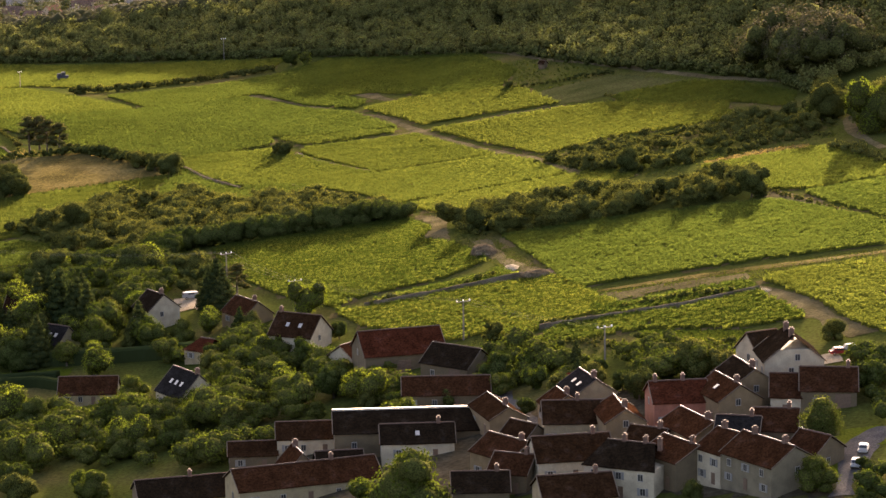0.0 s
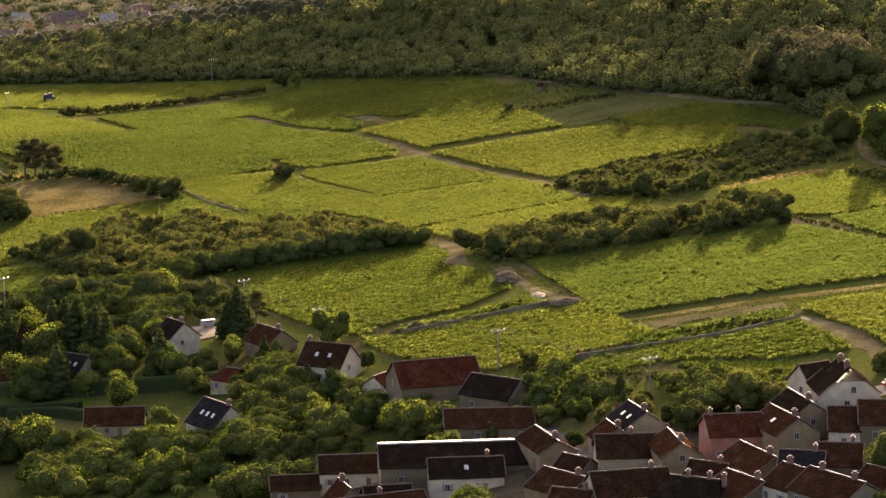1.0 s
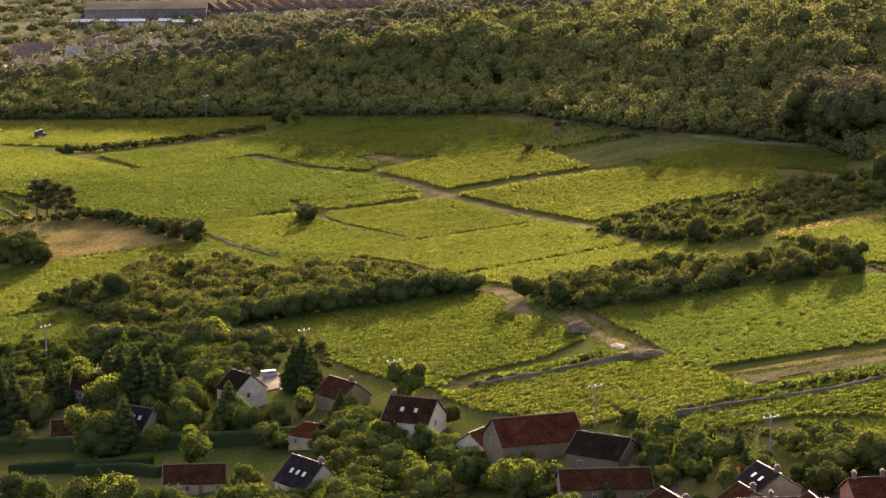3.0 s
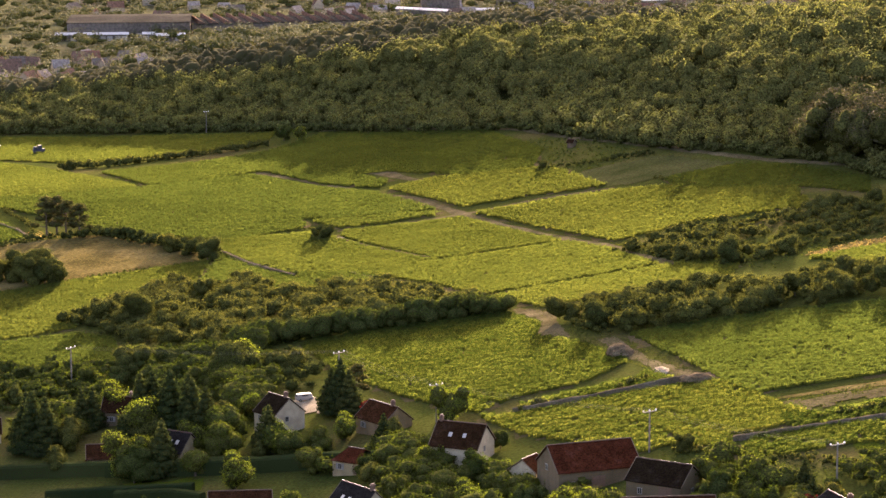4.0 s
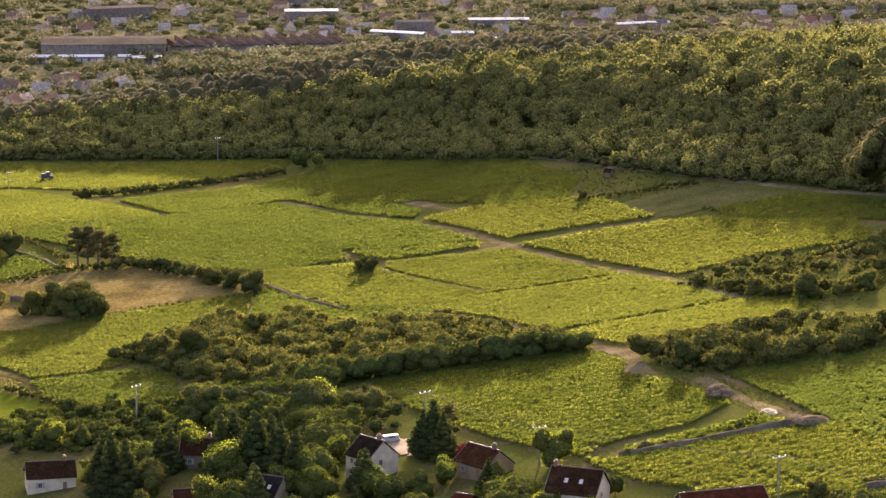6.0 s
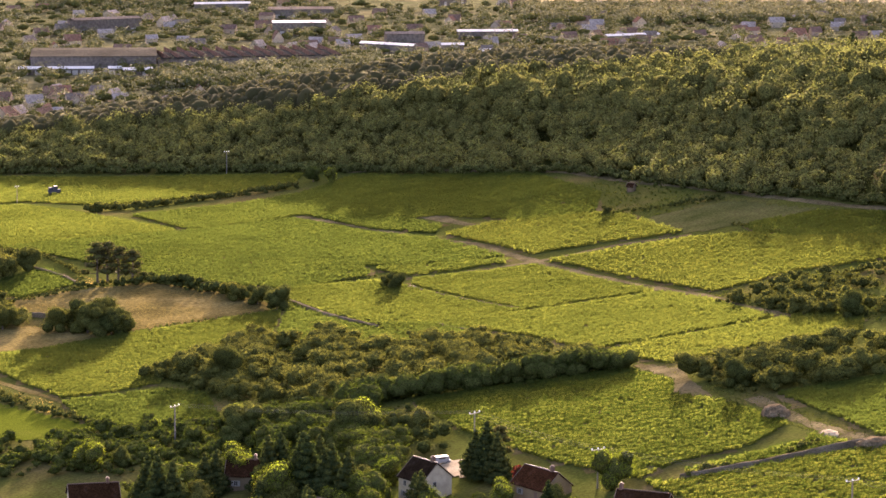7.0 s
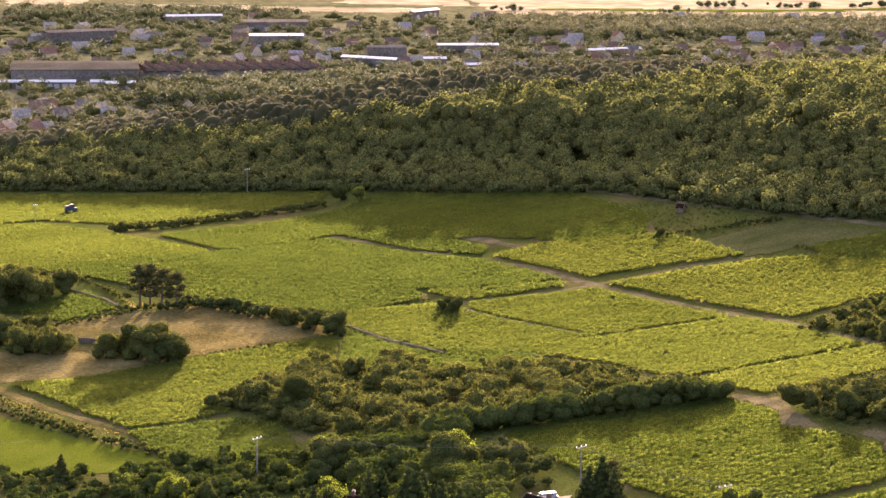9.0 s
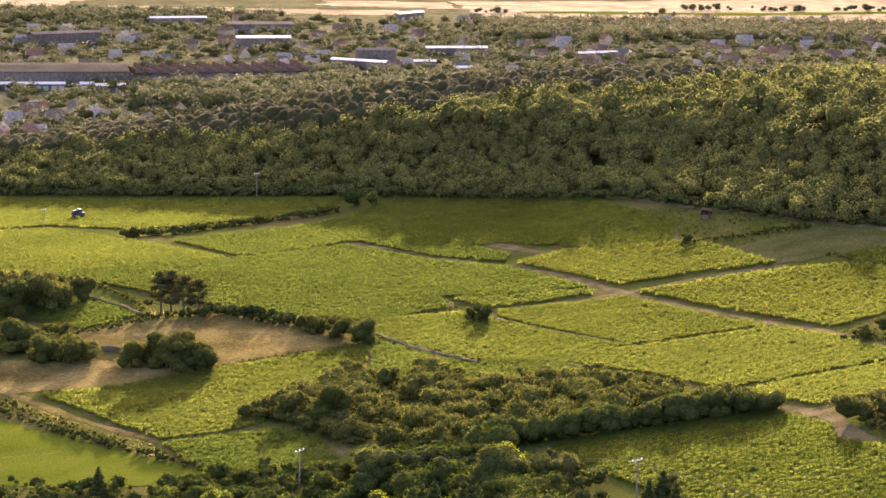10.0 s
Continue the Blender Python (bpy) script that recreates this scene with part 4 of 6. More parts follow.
hedge("hedgerow", [(-191, 1037), (-178, 1045), (-163, 1054)], 3, 1, 2.5, M_SCRUB_LEAF, "low scrub between meadows")
hedge("hedgerow", [(-165, 1057), (-153, 1056), (-140, 1055)], 5, 2, 4.2, M_SCRUB_LEAF, "bushes under the pines")
hedge("hedgerow", [(-211, 955), (-201, 935), (-190, 914), (-177, 890)], 5, 0.9, 2.4, M_SCRUB_LEAF, "low scrub beside a dry track")
hedge("hedgerow", [(-211, 944), (-192, 908), (-171, 875), (-149, 842)], 4, 1.0, 3.0, M_SCRUB_LEAF, "hedge of bushes and dry grass by a paddock")
thicket("thicket", [(-147, 913), (-135, 918), (-122, 906), (-114, 887), (-117, 860), (-133, 888)], 0.084, 1.5, 5, M_SCRUB_LEAF, "bushes beside vines")
hedge("hedgerow", [(-17.9, 702), (-9.2, 702), (-4, 701)], 3, 1.2, 2.6, M_SCRUB_LEAF, "low bushes on a wall")
hedge("hedgerow", [(6.8, 704), (14.9, 705)], 3.5, 1.5, 3, M_SCRUB_LEAF, "low bushes by a track")
hedge("hedgerow", [(40.4, 638), (54.7, 636), (66.1, 632)], 3, 1.2, 2.6, M_SCRUB_LEAF, "low bushes along a wall top")
hedge("hedgerow", [(22.5, 637), (27.0, 635), (33, 633)], 3, 1, 2.2, M_SCRUB_LEAF, "low bushes along a wall")
hedge("hedgerow", [(89.7, 768), (94.7, 745), (111, 685)], 2, 0.6, 1.4, M_SCRUB_LEAF, "low hedge beside a track")
hedge("hedgerow", [(117, 827), (122, 807), (126, 780)], 5, 2, 4, M_SCRUB_LEAF, "dark hedge in tree shade")
hedge("hedgerow", [(10.0, 637), (22.6, 622), (39.3, 601), (62.0, 581)], 3, 1, 2.5, M_SCRUB_LEAF, "hedge between gardens and vines")
clipped_hedge([(-119, 716), (-106, 708), (-96.9, 703), (-79.8, 694), (-64.7, 687), (-51.2, 678)], 2.4, 3.6, "tall clipped dark hedge along a garden lawn")
clipped_hedge([(-116, 692), (-102, 685), (-95.0, 677)], 2.0, 2.6, "square-cut garden hedge beyond a lawn")
clipped_hedge([(-154, 732), (-129, 722), (-108, 711), (-87.7, 701)], 2.4, 3.4, "tall clipped dark hedge between two gardens")
thicket("thicket", [(-124, 836), (-104, 835), (-73.0, 820), (-65.6, 791), (-64.7, 759), (-88.9, 779), (-110, 802)], 0.039, 2.2, 6, M_SCRUB_LEAF, "trees and bushes behind the gardens")
thicket("thicket", [(-210, 867), (-201, 852), (-167, 841), (-152, 845), (-144, 848), (-121, 829), (-121, 806), (-124, 782), (-210, 822)], 0.085, 1.3, 4.2, M_TREE_LEAF, "mixed garden trees and bushes")
thicket("thicket", [(-117, 840), (-93.4, 836), (-79.5, 830), (-74.9, 807), (-79.9, 780), (-121, 806)], 0.045, 3, 8, M_TREE_LEAF, "mixed bushes and trees behind vines")
thicket("thicket", [(-108, 659), (-91.4, 649), (-77.4, 634), (-59.8, 630), (-31.5, 616), (-29.4, 598), (-38.5, 603), (-37.2, 580), (-47.3, 569), (-65.6, 584), (-90.9, 598), (-100, 609)], 0.039, 3.5, 8.5, M_TREE_LEAF, "dense bank of garden trees and shrubs")
thicket("thicket", [(-65.8, 683), (-44.8, 689), (-27.6, 650), (-23.7, 613), (-47.5, 624), (-60.3, 651)], 0.031, 3.5, 8, M_TREE_LEAF, "garden trees between houses")
thicket("thicket", [(8.3, 616), (18.6, 617), (33.4, 586), (25.5, 573), (13.8, 583)], 0.042, 2.5, 7, M_TREE_LEAF, "garden trees and bushes")
thicket("thicket", [(37.8, 598), (55.2, 585), (59.5, 568), (48.0, 558), (38.2, 566)], 0.042, 2.5, 7, M_TREE_LEAF, "garden trees and bushes")
thicket("thicket", [(-28.6, 640), (-11.0, 623), (-10.6, 591), (-24.6, 601)], 0.042, 2.5, 7, M_TREE_LEAF, "garden trees and bushes")
thicket("thicket", [(81.7, 551), (90.0, 554), (81.9, 503), (79.1, 511), (81.3, 533)], 0.070, 2.5, 6, M_TREE_LEAF, "garden trees by a house")
thicket("thicket", [(-169, 848), (-128, 843), (-120, 810), (-123, 801), (-147, 797), (-166, 809)], 0.07, 1.3, 3.6, M_TREE_LEAF, "trees and bushes behind village houses")
thicket("thicket", [(-113, 799), (-92.7, 801), (-76.4, 789), (-82.8, 749), (-94.6, 738), (-111, 759)], 0.035, 3.5, 8, M_TREE_LEAF, "garden trees beside village houses")
thicket("thicket", [(-148, 783), (-126, 783), (-125, 757), (-144, 746)], 0.035, 3, 7, M_TREE_LEAF, "garden trees in front of village houses")
thicket("thicket", [(73.3, 479), (79.2, 486), (74.3, 455), (69.1, 458)], 0.070, 2, 5, M_TREE_LEAF, "bushes by the lane")
hedge("hedgerow", [(24.9, 1078), (42.2, 1072), (65.0, 1062)], 3, 1, 3, M_SCRUB_LEAF, "dark hedge in the shade of the wood")
hedge("hedgerow", [(61.3, 1019), (67.0, 1006), (72.0, 992)], 2, 0.8, 1.6, M_SCRUB_LEAF, "low hedge between plots")
hedge("hedgerow", [(32.4, 902), (50.0, 904), (69.1, 912), (89.7, 913)], 4, 1.5, 3.5, M_SCRUB_LEAF, "row of bushes along the upper edge of the scrub")
hedge("hedgerow", [(93.3, 911), (105, 912), (115, 907), (124, 902)], 8, 3, 6, M_SCRUB_LEAF, "dense dark bushes on the scrub slope")
hedge("hedgerow", [(88.4, 847), (102, 857), (115, 855), (120, 853)], 3, 1.5, 3, M_SCRUB_LEAF, "bushes above a dry strip")
clipped_hedge([(-133, 703), (-117, 696), (-97.3, 687)], 2.0, 2.6, "square-cut hedge in front of garden trees")
hedge("hedgerow", [(-94.5, 1009), (-84.5, 983), (-69.0, 947)], 3, 0.9, 2.0, M_SCRUB_LEAF, "scrubby bank along an old wall")
hedge("hedgerow", [(-67.6, 942), (-59.0, 928), (-47.7, 930)], 3, 0.8, 1.8, M_SCRUB_LEAF, "low scrub along a plot edge")
hedge("hedgerow", [(-178, 1120), (-170, 1099), (-163, 1072)], 3, 0.9, 2.2, M_SCRUB_LEAF, "low bushes beside a field wall")
hedge("hedgerow", [(-146.7, 974.6), (-130.6, 982.7), (-113.9, 987.5), (-104.7, 988.1), (-92.7, 988.1)], 1.4, 0.8, 1.6, M_SCRUB_LEAF, "low dark hedge along the foot of a dry meadow")
hedge("hedgerow", [(-92.9, 1026.9), (-79.0, 1031.7), (-62, 1034)], 1.2, 0.7, 1.3, M_SCRUB_LEAF, "low dark growth along a plot edge")
hedge("hedgerow", [(-137, 1056), (-128, 1044), (-120, 1033)], 4, 1.2, 3, M_SCRUB_LEAF, "bushes along a dry meadow")


def wood(poly, gap, low, high, leaf, label, per=125, size=0.385, keep=1.0, rise=None, slim=1.0):
    """A wood seen from afar: every crown its own uneven mass of leaf clumps, joined as one."""
    p = np.array(poly)
    X, Y = np.meshgrid(np.arange(p[:, 0].min(), p[:, 0].max(), gap), np.arange(p[:, 1].min(), p[:, 1].max(), gap))
    X, Y = X + rng.uniform(-0.45, 0.45, X.shape) * gap, Y + rng.uniform(-0.45, 0.45, Y.shape) * gap
    ok = inside(X, Y, poly) & (rng.random(X.shape) < keep)
    X, Y = X[ok], Y[ok]
    Z = land(X, Y)
    n = len(X)
    h = low + (high - low) * rng.random(n) ** 1.3
    if rise is not None:
        e = along(rise, 4.0)
        far = np.hypot(X[:, None] - e[:, 0], Y[:, None] - e[:, 1]).min(1)
        high = np.interp(far, (0, 15, 32, 50, 70, 110), (5.4, 7.0, 9.7, 15.0, 20.0, 19.0))
        right = np.interp(far, (0, 15, 32, 48, 66, 110, 200), (4.8, 6.0, 7.5, 10.8, 15.5, 18.0, 17.0))
        left = np.interp(far, (0, 20, 40, 60, 90), (6.5, 9.2, 12.0, 15.2, 17.0))
        q, w = np.clip((X + 60) / 50, 0, 1), np.clip((X - 30) / 40, 0, 1)
        h = ((high * (1 - w) + right * w) * q + left * (1 - q)) * rng.uniform(0.74, 1.2, n)
    r = np.maximum(h * rng.uniform(0.36, 0.56, n), min(gap, 11) * rng.uniform(0.5, 0.78, n)) * slim
    m = per
    lobes = 4
    la = rng.uniform(0, 6.28, (n, lobes))
    lq = rng.uniform(0.25, 0.6, (n, lobes)) * r[:, None]
    lc = np.stack([X[:, None] + np.cos(la) * lq, Y[:, None] + np.sin(la) * lq, (Z + h * 0.6)[:, None] + rng.uniform(-0.16, 0.2, (n, lobes)) * h[:, None]], -1)
    lr = r[:, None] * rng.uniform(0.5, 0.72, (n, lobes))
    pick = rng.integers(0, lobes, (n, m))
    k = np.arange(n)[:, None]
    d = rng.normal(size=(n, m, 3))
    d /= np.linalg.norm(d, axis=2, keepdims=True)
    d[..., 2] = np.where(d[..., 2] < -0.45, -d[..., 2], d[..., 2])
    rad = 1 + rng.normal(0, 0.06, (n, m, 1))
    c = lc[k, pick] + d * rad * lr[k, pick][..., None] * (1, 1, 1.05)
    body = np.stack([r, r, h * 0.40], 1)[:, None]
    lv, lf = quads_at(c.reshape(-1, 3), (d + rng.normal(0, 0.35, d.shape)).reshape(-1, 3), np.repeat(rng.uniform(0.8, 1.2, n), m) * size * rng.uniform(0.7, 1.3, n * m))
    bv, bf = BALL2 if slim < 1 else BALL1
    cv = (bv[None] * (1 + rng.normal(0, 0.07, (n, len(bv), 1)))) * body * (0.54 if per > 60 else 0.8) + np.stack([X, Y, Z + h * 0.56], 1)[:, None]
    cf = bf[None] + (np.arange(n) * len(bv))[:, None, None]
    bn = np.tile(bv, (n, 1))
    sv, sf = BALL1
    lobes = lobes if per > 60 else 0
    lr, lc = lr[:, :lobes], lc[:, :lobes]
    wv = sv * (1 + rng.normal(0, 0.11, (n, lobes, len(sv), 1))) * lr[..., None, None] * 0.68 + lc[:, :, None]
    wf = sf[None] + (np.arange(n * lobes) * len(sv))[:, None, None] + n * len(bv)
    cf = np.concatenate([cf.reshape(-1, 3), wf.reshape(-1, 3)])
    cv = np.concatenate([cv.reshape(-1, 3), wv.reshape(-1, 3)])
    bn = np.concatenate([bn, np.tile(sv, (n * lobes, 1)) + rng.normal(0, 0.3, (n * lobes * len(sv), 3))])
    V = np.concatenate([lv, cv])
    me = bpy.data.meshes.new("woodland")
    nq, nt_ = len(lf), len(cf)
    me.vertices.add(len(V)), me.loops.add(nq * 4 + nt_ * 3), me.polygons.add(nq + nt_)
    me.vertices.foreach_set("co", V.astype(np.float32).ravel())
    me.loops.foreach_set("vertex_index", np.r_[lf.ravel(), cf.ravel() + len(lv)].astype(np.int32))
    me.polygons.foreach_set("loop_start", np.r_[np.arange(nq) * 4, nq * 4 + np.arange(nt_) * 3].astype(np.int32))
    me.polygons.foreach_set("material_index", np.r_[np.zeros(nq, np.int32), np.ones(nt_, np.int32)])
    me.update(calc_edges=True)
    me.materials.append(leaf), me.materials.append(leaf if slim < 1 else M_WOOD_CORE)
    rounded(me, np.concatenate([np.repeat((d + rng.normal(0, 0.2, d.shape)).reshape(-1, 3), 4, 0), bn]))
    return tagged(new("woodland", me), label, "wood", kind="stuff")


hedge("wood_edge", [(-230, 1460), (-175, 1409), (-115, 1349), (-79, 1313), (-53, 1286), (29, 1177), (53, 1111), (70, 1068), (97, 1027), (117, 985), (127, 943)], 5, 2, 6, M_WOOD_LEAF, "bushy shaded edge of the wood", 75, 0.45, 2.6)
wood([(-265, 1470), (-230, 1460), (-175, 1409), (-115, 1349), (-79, 1313), (-53, 1286), (29, 1177), (53, 1111), (70, 1068), (97, 1027), (117, 985), (127, 943), (150, 960), (185, 1000), (215, 1150), (240, 1330), (60, 1330), (-60, 1400), (-180, 1500), (-265, 1560)], 7.4, 10, 17, M_WOOD_LEAF, "broadleaf wood on a hillside, lit from behind", rise=[(-230, 1460), (-175, 1409), (-115, 1349), (-79, 1313), (-53, 1286), (29, 1177), (53, 1111), (70, 1068), (97, 1027), (117, 985), (127, 943)])
wood([(-265, 1560), (-180, 1500), (-60, 1400), (60, 1330), (240, 1330), (275, 1400), (280, 1520), (200, 1560), (60, 1540), (-60, 1540), (-150, 1600), (-265, 1640)], 5.6, 15, 21, M_CREST_LEAF, "dark pine wood along the hill crest", 38, 0.48, slim=0.62)
wood([(112, 998), (121, 972), (131, 956), (146, 975), (142, 1003), (125, 1026)], 6.5, 16, 22, M_PINE_LEAF, "tall brownish trees at the corner of the wood", 260, 0.36)
patch("wheat_field", [(252, 2828), (383, 2836), (483, 2790), (629, 2768), (700, 2960), (752, 3130), (565, 3110), (248, 3065)], M_WHEAT, "ripe golden wheat field beyond the town", "field", 0.4, 16.0)
patch("wheat_field", [(96, 3010), (177, 2979), (240, 2962), (240, 3060), (120, 3075)], M_WHEAT, "ripe golden wheat field beyond the town", "field", 0.4, 16.0)
patch("wheat_field", [(-116, 2916), (-42, 2892), (185, 2876), (193, 2930), (2, 2965), (-112, 2990)], M_WHEAT, "ripe golden wheat field beyond the town", "field", 0.4, 16.0)
patch("wheat_field", [(-236, 3055), (-143, 3112), (-151, 2998), (-235, 2962)], M_WHEAT, "ripe golden wheat field beyond the town", "field", 0.4, 16.0)
patch("green_strip", [(300, 2905), (520, 2880), (690, 2915), (700, 2945), (520, 2912), (300, 2932)], M_LAWN, "narrow green crop strip between wheat fields", "field", 0.8, 12.0)
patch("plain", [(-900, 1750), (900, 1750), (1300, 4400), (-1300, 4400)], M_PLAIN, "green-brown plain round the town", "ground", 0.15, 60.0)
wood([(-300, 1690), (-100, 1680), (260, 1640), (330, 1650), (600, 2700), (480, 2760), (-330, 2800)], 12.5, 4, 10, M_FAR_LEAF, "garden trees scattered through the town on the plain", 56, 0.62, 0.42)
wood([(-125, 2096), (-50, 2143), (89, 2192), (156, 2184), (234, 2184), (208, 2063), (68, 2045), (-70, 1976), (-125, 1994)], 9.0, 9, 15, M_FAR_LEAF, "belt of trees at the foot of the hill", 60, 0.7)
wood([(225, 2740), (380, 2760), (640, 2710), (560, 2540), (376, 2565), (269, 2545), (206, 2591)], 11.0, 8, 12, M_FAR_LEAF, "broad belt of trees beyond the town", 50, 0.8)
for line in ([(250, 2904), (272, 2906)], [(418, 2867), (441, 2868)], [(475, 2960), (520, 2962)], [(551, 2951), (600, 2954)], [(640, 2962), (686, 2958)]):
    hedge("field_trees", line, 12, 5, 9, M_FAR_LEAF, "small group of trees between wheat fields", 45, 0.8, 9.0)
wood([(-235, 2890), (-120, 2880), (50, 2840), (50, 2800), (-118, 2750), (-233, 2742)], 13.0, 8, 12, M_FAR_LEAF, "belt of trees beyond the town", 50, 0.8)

# ---- village ----
def wall_mesh(L, W, eave, ridge, material, foot=2.5, cut=False):
    """Gabled walls of a house, ridge along x."""
    l, w = L / 2, W / 2
    v = [(-l, -w, -foot), (l, -w, -foot), (l, w, -foot), (-l, w, -foot), (-l, -w, eave), (l, -w, eave), (l, w, eave), (-l, w, eave), (-l, 0, ridge - 0.12), (l, 0, ridge - 0.12)]
    me = bpy.data.meshes.new("wall")
    if cut:
        mid = (eave + ridge) / 2 - 0.12
        v = v[:8] + [(-l, -w / 2, mid), (l, -w / 2, mid), (l, w / 2, mid), (-l, w / 2, mid)]
        me.from_pydata(v, [], [(0, 1, 5, 4), (2, 3, 7, 6), (1, 2, 6, 10, 9, 5), (3, 0, 4, 8, 11, 7), (4, 5, 9, 8), (6, 7, 11, 10), (8, 9, 10, 11)])
        me.materials.append(material)
        return me
    me.from_pydata(v, [], [(0, 1, 5, 4), (2, 3, 7, 6), (1, 2, 6, 9, 5), (3, 0, 4, 8, 7), (4, 5, 9, 8), (6, 7, 8, 9)])
    me.materials.append(material)
    return me


def roof_mesh(L, W, eave, ridge, material, over=0.35, thick=0.16, hip=0.0, clip=0.0):
    """Two slopes with thickness and overhang; the crest sags a little."""
    l, w = L / 2 + over, W / 2 + over
    drop = (ridge - eave) * over / (W / 2)
    xs = np.linspace(-l, l, 7)
    rows = []
    for j, (y, z) in enumerate(((-w, eave - drop), (-w / 2, (eave - drop + ridge) / 2), (0, ridge), (w / 2, (eave - drop + ridge) / 2), (w, eave - drop))):
        xr = xs * (1 - hip * (1 - abs(y) / w)) * (1 - clip * max(0.0, 1 - 2 * abs(y) / w))
        rows.append(np.stack([xr, np.full(7, y), z + rng.normal(0, 0.025, 7) - 0.04 * (1 - (xs / l) ** 2)], 1))
    top = np.stack(rows)
    V = np.concatenate([top.reshape(-1, 3) + (0, 0, thick), top.reshape(-1, 3)])
    k = np.arange(35).reshape(5, 7)
    up = np.stack([k[:-1, :-1], k[:-1, 1:], k[1:, 1:], k[1:, :-1]], -1).reshape(-1, 4)
    rim = np.r_[k[0], k[1:, -1], k[-1, -2::-1], k[-2:0:-1, 0]]
    side = np.stack([rim, rim + 35, np.roll(rim, -1) + 35, np.roll(rim, -1)], 1)
    return mesh_of("roof", V, np.concatenate([up, up[:, ::-1] + 35, side]), material)


FRAME_MESH = (mesh_of("window_frame", *joined(box(-0.55, -0.45, -0.06, 0.06, -0.7, 0.7), box(0.45, 0.55, -0.06, 0.06, -0.7, 0.7), box(-0.45, 0.45, -0.06, 0.06, 0.6, 0.7), box(-0.45, 0.45, -0.06, 0.06, -0.7, -0.6), box(-0.04, 0.04, -0.05, 0.05, -0.6, 0.6)), M_FRAME))
PANE_MESH = mesh_of("pane", *box(-0.46, 0.46, -0.02, 0.03, -0.61, 0.61), M_GLASS)
SHUT_MESH = bevelled(mesh_of("shutter", *joined(box(-0.25, 0.25, -0.04, 0.02, -0.72, 0.72), box(-0.22, 0.22, -0.06, -0.04, 0.35, 0.45), box(-0.22, 0.22, -0.06, -0.04, -0.45, -0.35)), M_SHUTTER), 0.01)
DOOR_MESH = bevelled(mesh_of("door", *joined(box(-0.5, 0.5, -0.05, 0.05, 0, 2.1), box(-0.36, 0.36, -0.08, -0.05, 1.2, 1.9), box(-0.36, 0.36, -0.08, -0.05, 0.2, 1.0)), M_DOOR), 0.01)
BARN_DOOR_MESH = bevelled(mesh_of("barn_door", *joined(box(-1.5, -0.02, -0.06, 0.05, 0, 3.0), box(0.02, 1.5, -0.06, 0.05, 0, 3.0), box(-1.4, 1.4, -0.1, -0.06, 2.2, 2.4), box(-1.4, 1.4, -0.1, -0.06, 0.6, 0.8)), M_DOOR), 0.01)
CHIM_MESH = bevelled(mesh_of("chimney", *joined(box(-0.35, 0.35, -0.5, 0.5, -1.2, 1.0), box(-0.42, 0.42, -0.57, 0.57, 1.0, 1.15), box(-0.25, 0.25, -0.36, -0.06, 1.15, 1.45), box(-0.25, 0.25, 0.06, 0.36, 1.15, 1.45)), M_BRICK), 0.015)
SKY_MESH = mesh_of("skylight", *joined(box(-0.42, 0.42, -0.6, 0.6, 0, 0.1)), M_ZINC)


